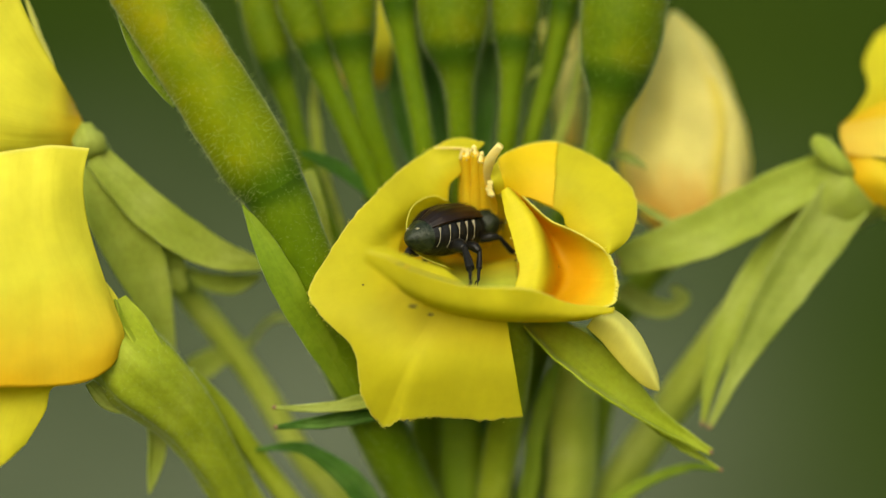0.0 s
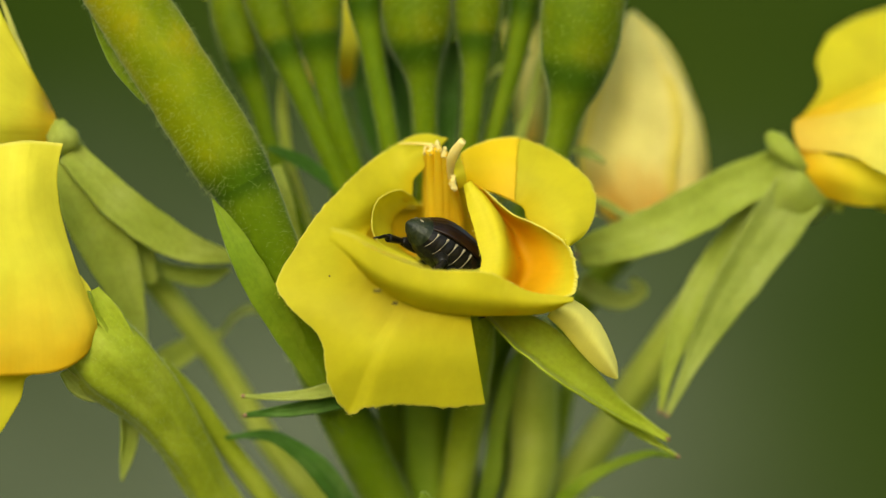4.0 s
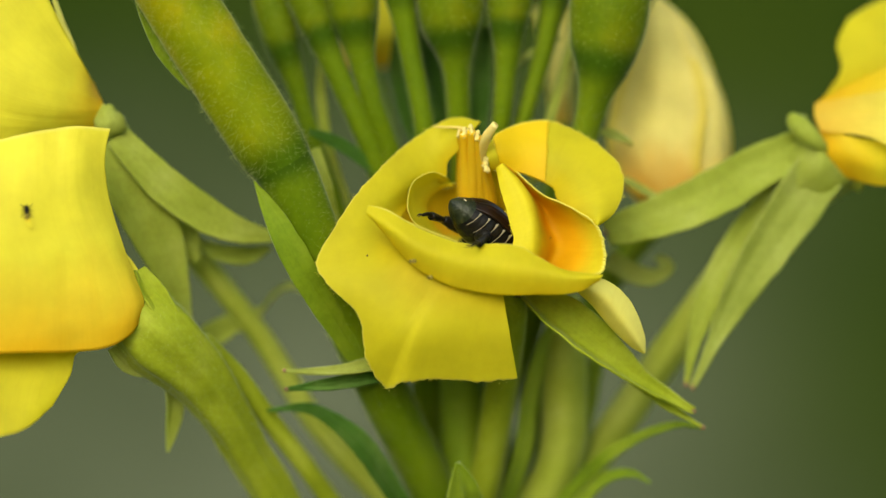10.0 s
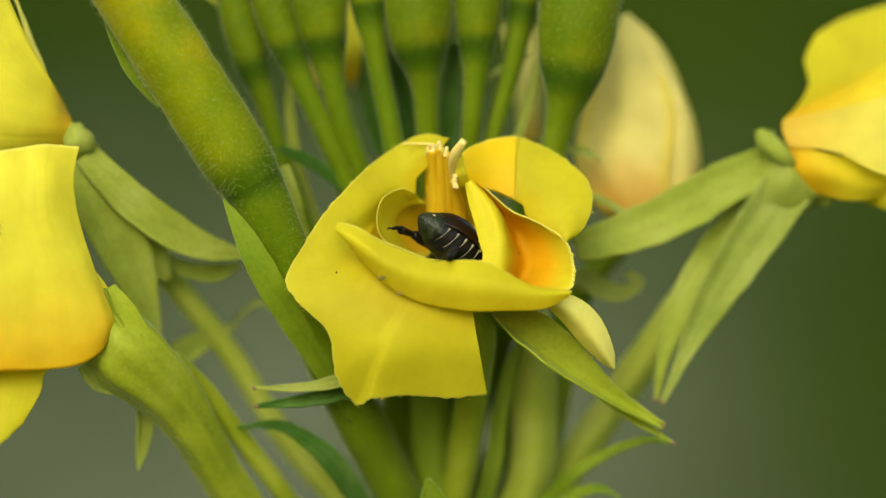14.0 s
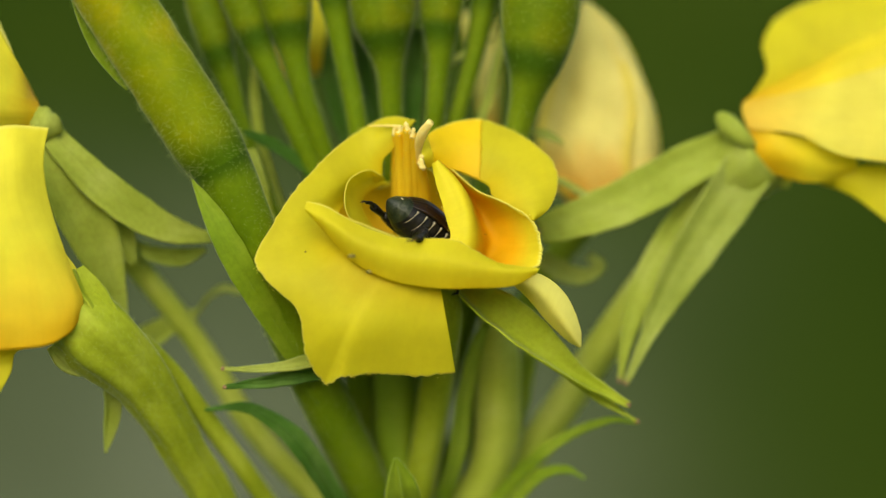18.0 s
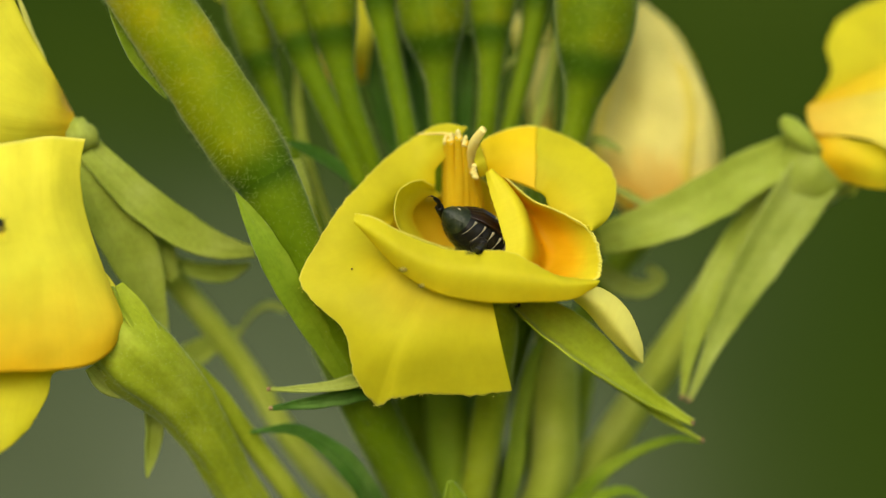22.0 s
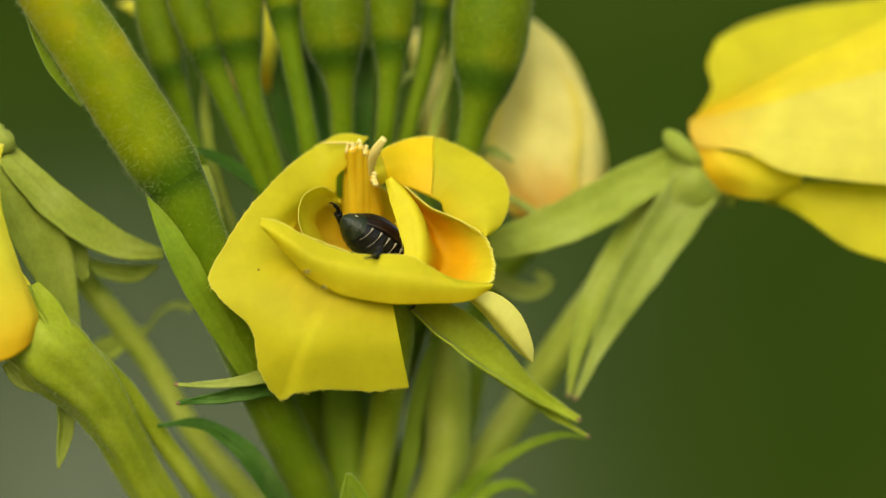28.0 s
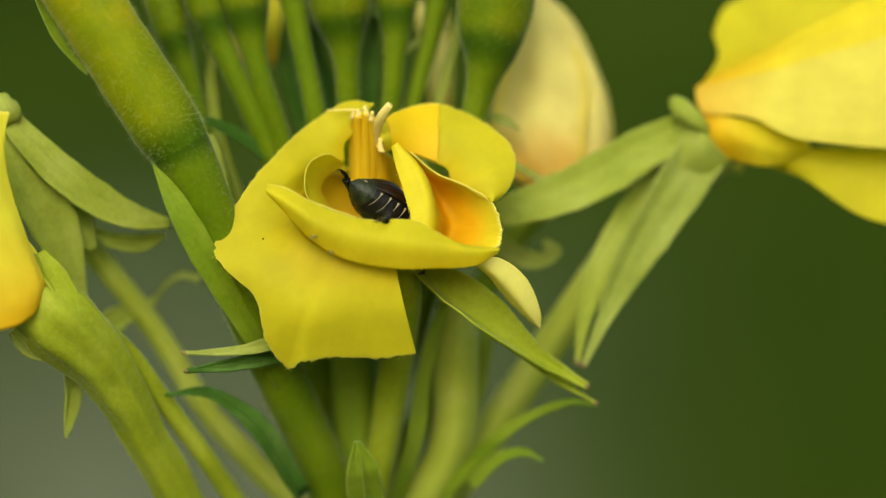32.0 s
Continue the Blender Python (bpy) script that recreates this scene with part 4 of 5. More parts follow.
def right_flower():
    fl = thing("evening_primrose_flower", (37.9, 13, 6.8), "yellow evening primrose flower seen from the side", "flower", "flowers of the plant")
    part("petal", patch([
        [(36.89, 13.5, 11.51), (42.01, 14.4, 12.85), (50.41, 15.2, 16.61), (62.47, 16, 21.84)], [(39.15, 14.5, 14.88), (44.03, 15.5, 16.36), (51.21, 16, 18.97), (62.64, 16.6, 23.06)], [(38.9, 15.5, 17.59), (44.27, 16.5, 19.49), (52.65, 17, 21.6), (62.91, 17.6, 24.02)], [(40.15, 17, 20.12), (43.43, 18, 22.04), (48.86, 18.5, 23.47), (54.92, 19, 24.32), (63.29, 19, 25.6)]], 50, 30, ruffle=0.12, fold=0.08, folds=4, seed=51.0), YELLOW, fl)
    part("petal", patch([
        [(36.79, 12, 11.89), (36.46, 11.5, 11.01), (36.24, 11, 10.02)], [(43.4, 12.5, 15.19), (42.5, 11, 13.79), (41.7, 10, 11.75)], [(49.84, 12.5, 18.6), (49.37, 10.5, 16.86), (48.53, 9.5, 13.68)], [(60.42, 12.5, 23.28), (60.47, 10.5, 21.39), (60.6, 9, 16.72)]], 40, 34, ruffle=0.15, fold=0.12, folds=4, seed=53.0), AMBER, fl, "golden petal")
    part("petal", patch([
        [(36.26, 11, 11.55), (36.1, 10.2, 10.38), (36.54, 9.6, 8.82)], [(42.29, 10, 12.6), (41.69, 8.6, 10.55), (41.37, 8, 8.05)], [(49.12, 9.5, 14.53), (48.36, 7.6, 10.18), (46.39, 7, 5.72)], [(60.61, 9, 17.57), (60.01, 7, 10.94), (59.8, 6.5, 4.26)]], 50, 40, ruffle=0.15, fold=0.12, folds=4, seed=55.0), SIDE, fl, "broad yellow petal with an orange base")
    part("petal", patch([
        [(36.34, 10.6, 9.83), (37.3, 9.8, 6.68), (38.97, 10.6, 4.43)], [(38.92, 9.2, 8.45), (40.25, 8.8, 6.06), (41.93, 10.2, 3.6)], [(42.64, 9.2, 7.64), (43.51, 9.4, 5.21), (44.32, 10.6, 3.66)], [(47.3, 9.6, 5.93), (47.38, 10, 5.03), (47.01, 11, 4.39)]], 34, 26, ruffle=0.12, seed=57.0), AMBER, fl)
    part("petal", patch([
        [(41.44, 12, 5.03), (43.17, 12, 4.16), (43.94, 13, 3.62)], [(47.02, 11, 5.24), (46.92, 10.6, 3.81), (46.98, 11, 2.23)], [(52.7, 10.5, 5.01), (52.54, 10, 2.04), (52.45, 9.8, -1.71)], [(60.71, 10, 4.94), (60.52, 9.5, 0.26), (60.34, 9, -3.72)]], 44, 30, ruffle=0.15, fold=0.1, folds=4, seed=59.0), YELLOW, fl)
    shape, _ = tube([(31.48, 14.8, 0.33), (34.43, 14.2, 3.44), (36.43, 13.6, 5.35), (37.99, 13.2, 6.64)], (2.0, 2.9, 3.9, 4.2), 30, 30, 8, 0.03, lumps=0.1)
    part("calyx", shape, SEPAL, fl, "green flared calyx cup")
    shape, _ = tube([(33.88, 10.4, 10.35), (34.28, 10, 9.79), (35.1, 9.4, 8.83), (36.3, 9.4, 7.67), (37.28, 10.4, 6.81)], (0.4, 0.8, 0.95, 0.75, 0.35), 40, 18, 3, 0.06, lumps=0.3, seed=4)
    part("calyx_collar", shape, SEPAL, fl, "swollen green collar below the petals")
    knobs = [(35.03, 12.6, 9.54), (35.53, 11.6, 8.8), (40.54, 12.2, 3.68)]
    part("calyx_rim", joined([blob(p, np.array((0.75, 0.7, 0.85)) * (1.1 - 0.15 * k), k, 0.3) for k, p in enumerate(knobs)]), SEPAL, fl, "knobbly sepal bases")
    shape, g = tube([(35.96, 13.6, 5.01), (33.75, 14.4, 2.02), (29.25, 15.6, -3.36), (23.66, 17.5, -11.04), (18.09, 20, -19.1), (11.32, 23, -29.27)], (2.6, 2.2, 1.8, 1.7, 1.7, 1.7), 50, 20, 4, 0.05)
    part("flower_tube", shape, PALE_STEM, fl)
    stuff(part("tube_hair", hairs(g, 500, 0.4, 38), HAIR, fl))
    for spine, half, facing, cup in (
        ([(35.88, 11.4, 7.77), (30.91, 11, 5.35), (25.65, 10.5, 2.38), (21.04, 10.2, 0.5), (15.9, 10, -1.03)], (1.6, 2.2, 2.3, 2.1, 1.4), (0.1, -1, 0.4), 0.35),
        ([(36.68, 10.6, 4.9), (33.06, 10.6, -0.33), (29.54, 10.4, -5.66), (26.49, 9.6, -11.25), (24.19, 9, -15.98)], (2.5, 2.4, 1.8, 0.75, 0.25), (0.1, -1, 0.2), 0.4),
        ([(34.51, 12, 4.51), (29.85, 12, -1.13), (26.25, 11.4, -6.76), (24.45, 10.4, -11.8), (23.61, 9.6, -15.71)], (1.5, 1.7, 1.35, 0.65, 0.2), (-0.4, -1, 0.1), 0.5)):
        sep = part("sepal", blade(spine, half, facing, cup), FROST if spine[-1][1] == 9 else SEPAL, fl, "long pale green sepal")
        part("sepal_tip", blob(spine[-1], 0.25, 2), TIP, sep, "reddish tip")


def back_flower():
    fl = thing("evening_primrose_flower", (22.44, 18, 1.68), "half closed pale yellow primrose flower at the back", "flower", "flowers of the plant")
    shape, _ = tube([(22.78, 19, 1.71), (22.55, 18, 4.4), (22.44, 18, 7.11), (22.34, 18, 12.54), (22.56, 18, 17.97), (21.48, 18, 22.43)], (2.5, 5.1, 6.1, 5.5, 3.1, 0.2), 60, 36, 3, 0.02, 0.6, 0.04)
    part("petal", shape, CREAM, fl, "pale yellow petals closed to a bud")
    part("petal", patch([
        [(18.97, 14.5, 2.4), (22.12, 13.5, 2), (25.41, 14.5, 2.67)], [(16.32, 15, 6.98), (20.46, 12.6, 6.88), (25.31, 13.2, 6.37)], [(16.89, 15.5, 11.31), (21.01, 12.8, 11.16), (25.9, 13.8, 11.76)], [(18.64, 16, 16.74), (21.36, 14, 16.59), (24.69, 15.4, 16.7)], [(20.9, 17.4, 21.99), (21.32, 17.2, 22.25), (21.77, 17.4, 21.94)]], 40, 46, ruffle=0.15, seed=61.0), CREAM, fl)
    part("petal", patch([
        [(23.34, 15.5, 2.05), (26.03, 15.5, 2.48), (27.08, 16.5, 3.27)], [(23.51, 14.2, 4.81), (26.92, 14.6, 4.39), (28.3, 16.8, 5.11)], [(23.76, 13.9, 8.01), (27.12, 14.4, 8.03), (28.65, 17, 8.37)], [(23.8, 14.4, 12.33), (26.74, 14.9, 12.63), (27.84, 17, 12.48)], [(22.81, 15.5, 17.24), (24.55, 15.6, 17.52), (25.81, 17.2, 17.04)], [(21.35, 17.6, 22.28), (21.67, 17.6, 22.39), (22.12, 17.8, 21.97)]], 40, 46, ruffle=0.12, seed=63.0), CREAM, fl)
    shape, _ = tube([(21.62, 18, 1.95), (20.87, 19, 0.08), (17.12, 20, -4.81), (11.18, 22, -15.77), (2.97, 23, -35.01)], (2.2, 1.6, 1.4, 1.4, 1.6), 40, 16, 4, 0.04)
    part("flower_tube", shape, STEM, fl)
    part("sepal", blade([(15.23, 10.5, 8.81), (16.82, 10.5, 8.49), (18.52, 10.6, 7.59)], (0.3, 0.45, 0.06), (0, -1, 0.2), 0.3), FROST, fl)


def far_flower():
    fl = thing("evening_primrose_flower", (-7.83, 26, 6.03), "yellow primrose flower hidden behind the bud stalks", "flower", "flowers of the plant")
    part("petal", patch([[(-10, 26, 15.82), (-6.74, 26, 15.82), (-4.57, 26, 16.36)], [(-11.56, 24, 19.5), (-7.76, 23, 19.98), (-4.54, 24, 20.05)], [(-20.62, 22, 24.75), (-9.88, 22, 26.9), (-3.45, 23, 25.91)]], 30, 24, ruffle=0.3, seed=65.0), AGED, fl)
    part("petal", patch([[(-11.45, 27, 16.61), (-10.53, 27, 16.38), (-9.49, 27, 16.72)], [(-12, 29.5, 18.96), (-10.71, 29, 18.92), (-9.44, 29.5, 19.07)], [(-12.13, 33, 21.99), (-10.84, 33, 22.1), (-9.43, 33, 21.86)]], 24, 20, ruffle=0.15, seed=66.0), PALE, fl, "bright yellow petal in a gap between stalks")
    part("petal", patch([[(-6.6, 27, 16.36), (-5.85, 27, 16.13), (-5.1, 27, 16.47)], [(-7.13, 30, 19.79), (-5.84, 29.6, 19.64), (-4.45, 30, 19.78)], [(-7.26, 36, 26.68), (-5.95, 36, 26.92), (-4.06, 36, 26.67)]], 24, 24, ruffle=0.15, seed=66.5), PALE, fl, "bright yellow petal in a gap between stalks")
    part("petal", patch([[(11.23, 27, 9.87), (12.05, 27, 9.76), (12.87, 27, 9.87)], [(10.38, 26, 15.82), (11.73, 25.6, 15.8), (13.1, 26, 15.82)], [(9.27, 25, 21.73), (10.89, 25, 22.28), (12.52, 25, 21.73)]], 24, 20, ruffle=0.2, seed=67.0), CREAM, fl)
    shape, _ = tube([(-7.85, 27, 15.87), (-5.13, 27, 6.05), (-1.3, 24, -13.99), (0.86, 22, -34.04)], (1.2, 1.3, 1.4, 1.4), 30, 14)
    part("flower_tube", shape, STEM, fl)
    shape, _ = tube([(12.02, 27.5, 10.16), (10.69, 27, 2.24), (4.11, 24, -17.24), (1.4, 22, -34.04)], (1.0, 1.2, 1.4, 1.4), 30, 14)
    part("flower_tube", shape, STEM, fl)


left_flower()
upper_left_flower()
right_flower()
back_flower()
far_flower()


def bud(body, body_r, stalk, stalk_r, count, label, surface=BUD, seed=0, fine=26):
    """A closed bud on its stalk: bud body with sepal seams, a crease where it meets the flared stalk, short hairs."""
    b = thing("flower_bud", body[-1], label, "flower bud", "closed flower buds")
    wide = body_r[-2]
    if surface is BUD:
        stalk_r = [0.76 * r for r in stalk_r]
    neck, slim = wide * 0.85, stalk_r[1]
    end, nxt = np.array(body[-1]), np.array(stalk[1])
    far = np.array(stalk[2])
    line = [np.array(p) for p in body] + [end * 0.5 + nxt * 0.5, nxt, nxt * 0.5 + far * 0.5] + [np.array(p) for p in stalk[2:]]
    radii = list(body_r[:-1]) + [neck] + [slim + k * (neck - slim) for k in (0.5, 0.18, 0.0)] + list(stalk_r[2:])
    line, radii = np.array(line), np.array(radii)
    along = np.concatenate([[0], np.cumsum(np.linalg.norm(np.diff(line, axis=0), axis=1))])
    rows = int(along[-1] / 0.5)
    u = np.linspace(0, along[-1], rows)
    path = np.stack([np.interp(u, along, line[:, c]) for c in range(3)] + [np.interp(u, along, radii)], 1)
    for _ in range(12):
        path[1:-1] = 0.25 * path[:-2] + 0.5 * path[1:-1] + 0.25 * path[2:]
    cut = int(np.argmin(np.abs(u - along[len(body) - 1])))
    _, g = tube(path[:, :3], path[:, 3], rows, fine, 4, 0.02, lumps=0.04, seed=seed)
    mid = g.mean(axis=1, keepdims=True)
    for k in (-1, 0, 1):
        # a shallow crease where bud and stalk meet
        g[cut + k] = mid[cut + k] + (g[cut + k] - mid[cut + k]) * (0.985 if k == 0 else 0.995)
    body_grid, stalk_grid = g[: cut + 1], g[cut:]
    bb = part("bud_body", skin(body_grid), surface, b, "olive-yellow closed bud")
    stuff(part("bud_hair", hairs(body_grid, int(count * (1.2 if surface is BUD else 1.8)), 0.42 if surface is BUD else 0.58, seed, -0.2, thick=0.013), HAIR, bb))
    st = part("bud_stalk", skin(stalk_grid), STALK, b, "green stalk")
    stuff(part("stalk_hair", hairs(stalk_grid, int(count * 1.4), 0.42, seed + 1, 0.2, 0.0, 0.75, thick=0.013), HAIR, st))
    return b


big_bud = bud([(-28.09, -2, 26.12), (-25.62, -1, 22.14), (-22.94, -0.6, 18.08), (-20.2, -0.2, 13.76), (-17.26, 0.4, 9.03), (-15.74, 0.8, 6.69), (-14.88, 1, 5.36)], (3.2, 3.3, 3.35, 3.35, 3.35, 3.35, 2.9),
    [(-15.64, 0.8, 6.48), (-14.02, 1.4, 3.42), (-12.62, 2.4, 0), (-9.71, 5.4, -7.49), (-5.62, 10, -16.48), (-1.94, 14, -24.19), (1.86, 21, -34.29)], (2.8, 2.65, 2.5, 2.4, 2.4, 2.3, 2.2), 3000, "large olive-green hairy evening primrose bud", RIPE_BUD, seed=71, fine=32)
part("sepal", blade([(-28.92, 1, 23.35), (-27.58, 1, 19.75), (-26.14, 1, 16.41), (-24.59, 1, 13.89), (-23.67, 1, 12.45)], (0.5, 0.9, 0.9, 0.5, 0.1), (0.1, -1, 0.1), 0.3), STEM, big_bud)
for body, br, stalk, sr, n in (
    ([(-17.21, 11, 26.49), (-16.8, 11, 22.86), (-16.07, 11, 19.75), (-15.24, 11, 16.38)], (1.9, 1.95, 1.9, 1.3), [(-15.66, 11, 17.68), (-14.33, 11.5, 14.33), (-13.32, 12, 10.2), (-10.91, 13, 3.18), (-5.5, 17, -13.69), (0.32, 22, -33.24)], (1.4, 1.2, 1.15, 1.15, 1.2, 1.3), 700),
    ([(-14.37, 9, 26.84), (-13.6, 9, 23.75), (-12.83, 9, 21.17), (-11.74, 9, 18.34)], (1.9, 2.0, 1.9, 1.4), [(-12.16, 9, 19.37), (-10.78, 9.4, 16.04), (-8.89, 10, 11.68), (-6.69, 11, 6.79), (-3.87, 14, -4.14), (0.32, 22, -33.24)], (1.6, 1.45, 1.4, 1.35, 1.3, 1.3), 700),
    ([(-9.07, 9, 27.35), (-8.86, 9, 23.75), (-8.65, 9, 21.43), (-8.24, 9, 19.01)], (2.6, 2.75, 2.6, 1.7), [(-8.45, 9, 20.24), (-7.84, 9.4, 16.3), (-6.61, 10, 11.16), (-4.68, 12, 5.77), (-2.31, 15, -6.25), (0.59, 22, -33.24)], (1.8, 1.45, 1.45, 1.45, 1.4, 1.4), 900),
    ([(-4.53, 9, 27.35), (-4.33, 9, 24.78), (-4.02, 9, 22.2)], (1.8, 1.9, 1.5), [(-4.12, 9, 23.23), (-3.61, 9.2, 19.64), (-2.68, 9.6, 14.76), (-1.65, 10, 9.35), (-0.47, 15, -3.1), (0.86, 22, -33.24)], (1.5, 1.4, 1.35, 1.3, 1.3, 1.3), 400),
    ([(0.72, 9, 27.87), (0.82, 9, 23.23), (0.88, 9, 20.14), (1.03, 9, 17.98)], (3.1, 3.3, 3.2, 1.9), [(0.98, 9, 19.21), (1.44, 9.4, 15.78), (1.66, 10.6, 10.41), (1.77, 12.6, 5.78), (1.48, 16, -6.27), (1.13, 22, -33.24)], (2.2, 1.5, 1.5, 1.5, 1.5, 1.5), 1100),
    ([(6.7, 9, 27.35), (6.59, 9, 23.23), (6.49, 9, 21.17), (6.44, 9, 18.85)], (2.2, 2.35, 2.2, 1.4), [(6.49, 9, 20.14), (6.39, 9.3, 16.29), (5.9, 10.4, 10.4), (5.27, 13, 5.79), (3.48, 16, -6.27), (1.29, 22, -33.24)], (1.6, 1.3, 1.25, 1.2, 1.2, 1.3), 700),
    ([(11.61, 11, 27.53), (11.3, 11, 24.42), (10.99, 11, 22.35)], (1.5, 1.6, 1.1), [(11.1, 11, 23.38), (10.07, 11.4, 17.18), (8.37, 12, 11.5), (6.84, 13, 5.79), (4.02, 17, -8.4), (1.29, 22, -33.24)], (1.2, 1.15, 1.1, 1.1, 1.2, 1.2), 300),
    ([(17.09, 7, 28.2), (16.58, 7, 24.1), (16.12, 7, 20.52), (15.76, 7, 17.45), (15.46, 7, 14.89)], (3.6, 3.9, 3.9, 3.4, 2.2), [(15.56, 7, 16.17), (14.87, 7.5, 12.87), (13.91, 9, 8.55), (12.28, 12, 2.13), (8.22, 16, -11.54), (1.5, 22, -33.24)], (2.7, 1.8, 1.65, 1.6, 1.6, 1.6), 1500)):
    bud(body, br, stalk, sr, n, "green evening primrose bud on a straight stalk", seed=int(abs(body[0][0]) * 10) + 80)


def leaf(spine, half, material, label, facing=(0, -1, 0.2), cup=0.35, twist=0.0, seed=0.0):
    lf = thing("bract_leaf", spine[0], label, "leaf", "narrow bract leaves")
    part("blade", blade(spine, half, facing, cup, th=0.18, twist=twist, seed=seed), material, lf)
    s = np.array(spine)
    shape, _ = tube(s + np.array([0, -0.08, 0]), [max(0.03, (0.04 if cup < 0.1 else 0.09) * h) for h in half], 24, 8)
    part("midrib", shape, material, lf)


for k, (spine, half, mat, label, facing, cup) in enumerate((
    ([(-17.55, 0.2, 3.79), (-15.99, -0.2, 1.02), (-14.16, 0, -2.46), (-12.16, 1.4, -6.19), (-9.15, 4.2, -11.11), (-5.58, 8, -17.46)], (0.1, 0.85, 1.3, 1.3, 1.1, 0.5), STEM, "flat green leaf along a bud stalk", (0.1, -1, 0.2), 0.06),
    ([(-25.01, 15, -12.62), (-22.64, 15.6, -11.02), (-20, 16.4, -9.47), (-17.61, 17, -8.29)], (0.9, 1.3, 0.9, 0.1), SEPAL, "pale green pointed bract", (0, -1, 0.4), 0.4),
    ([(-18.04, 17, -9.15), (-16.97, 17, -7.32), (-15.17, 16.6, -6.18), (-13.26, 16, -6.56)], (0.1, 0.25, 0.4, 0.5), FROST, "thin curled grey-green bract", (0, -1, 0.6), 0.3),
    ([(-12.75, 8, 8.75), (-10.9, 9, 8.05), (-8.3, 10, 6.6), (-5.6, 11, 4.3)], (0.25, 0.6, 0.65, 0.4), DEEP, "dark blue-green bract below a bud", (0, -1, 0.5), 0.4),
    ([(-16.86, 8, -18.09), (-12.93, 8, -17.88), (-9.78, 8, -19.56), (-7.17, 8.6, -22.21), (-3.52, 12, -28.22)], (0.1, 0.5, 0.9, 1.2, 1.0), DEEP, "curved green leaf with a pale edge", (0.3, -1, 0.4), 0.4),
    ([(11.06, 11, -9.1), (9.74, 11.4, -12.28), (8.44, 12.4, -17.62), (7.42, 14, -24.2), (4.03, 20, -33.67)], (0.2, 0.7, 0.9, 0.9, 0.7), STEM, "green narrow leaf between the stems", (0.6, -1, 0), 0.3),
    ([(25.36, 9, -19.87), (22.34, 9.6, -19.63), (18.21, 11, -21.28), (14.59, 13, -24.14), (7.29, 20, -32.58)], (0.06, 0.35, 0.55, 0.7, 0.7), STEM, "thin arching green leaf", (0, -1, 0.5), 0.3),
    ([(20.18, 11, -25.27), (18.31, 11, -24.39), (15.88, 12, -24.97), (13.24, 14, -27.58)], (0.06, 0.4, 0.6, 0.6), STEM, "thin curled green leaf", (0, -1, 0.5), 0.3),
    ([(16.31, 15, -3.5), (18.46, 15, -4.84), (20.58, 14.6, -5.38), (22.17, 14.4, -4.41), (21.12, 14.6, -3.34)], (0.9, 1.0, 0.8, 0.6, 0.4), FROST, "curled pale green bract", (0, -1, 0.3), 0.4),
    ([(16.16, 12, 4.46), (18.26, 11.6, 3.92), (20.1, 11.2, 2.84), (22.47, 11, 1.51)], (0.1, 0.35, 0.4, 0.15), FROST, "grey-green drooping narrow bract", (0, -1, 0.6), 0.3),
    ([(11.64, 12, 18.05), (10.03, 11.6, 17.22), (8.16, 11.4, 16.14), (6.82, 11, 14.78)], (0.15, 0.3, 0.35, 0.2), FROST, "dark green narrow curved bract", (0, -1, 0.4), 0.3),
    ([(1.54, 5, -22.96), (1.92, 5.6, -25.06), (2.27, 7, -27.33), (3.59, 13, -33.87)], (0.25, 1.3, 1.7, 1.6), STEM, "rounded green leaf tip", (0, -1, 0.2), 0.4),
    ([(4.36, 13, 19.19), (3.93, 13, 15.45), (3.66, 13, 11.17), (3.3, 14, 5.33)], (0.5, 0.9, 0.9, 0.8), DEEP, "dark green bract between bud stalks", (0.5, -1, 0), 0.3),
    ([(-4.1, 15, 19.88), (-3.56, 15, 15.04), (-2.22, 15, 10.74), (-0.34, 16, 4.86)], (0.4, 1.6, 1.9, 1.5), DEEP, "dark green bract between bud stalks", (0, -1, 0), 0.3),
    ([(-11.82, 13, 17.04), (-11.82, 13, 12.23), (-11.01, 13, 6.89), (-8.93, 15, 0.53)], (0.2, 0.5, 0.6, 0.5), SEPAL, "pale narrow bract between bud stalks", (0.6, -1, 0), 0.3),
    ([(-8.99, 13, 18.11), (-8.24, 13, 14.91), (-6.75, 13, 11.17), (-4.62, 14, 5.33)], (0.15, 0.45, 0.5, 0.4), SEPAL, "pale narrow bract between bud stalks", (0.6, -1, 0), 0.3),
    ([(-12.16, 8, 7.21), (-11.48, 8, 4.05), (-10.61, 9, 0.4), (-8.29, 11, -5.92)], (0.5, 0.8, 0.8, 0.5), SEPAL, "pale green bract beside a bud stalk", (0.4, -1, 0), 0.3),
    ([(13.12, 13, 19.73), (11.94, 13, 14.91), (10.61, 13, 10.1), (8.79, 15, 3.75)], (0.2, 0.5, 0.5, 0.5), SEPAL, "pale narrow bract between bud stalks", (0.5, -1, 0), 0.3),
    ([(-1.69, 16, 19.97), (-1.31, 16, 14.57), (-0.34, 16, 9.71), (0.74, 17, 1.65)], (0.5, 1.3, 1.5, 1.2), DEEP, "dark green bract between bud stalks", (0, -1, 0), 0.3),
    ([(15.98, 17, -9.15), (15.16, 18, -14.03), (13.79, 19, -20.03), (12.2, 20, -25.51), (7.34, 22, -34.38)], (0.2, 0.8, 1.0, 1.0, 1.0), STEM, "green leaf beside a pale stalk", (0.2, -1, 0), 0.35),
    ([(-4.06, 12, -16.01), (-2.47, 13, -19.77), (-0.6, 15, -24.25), (1.3, 20, -30.95)], (0.3, 0.7, 0.8, 0.8), SEPAL, "pale narrow leaf low on the plant", (0.4, -1, 0), 0.3))):
    leaf(spine, half, mat, label, facing, cup, seed=k * 1.7)


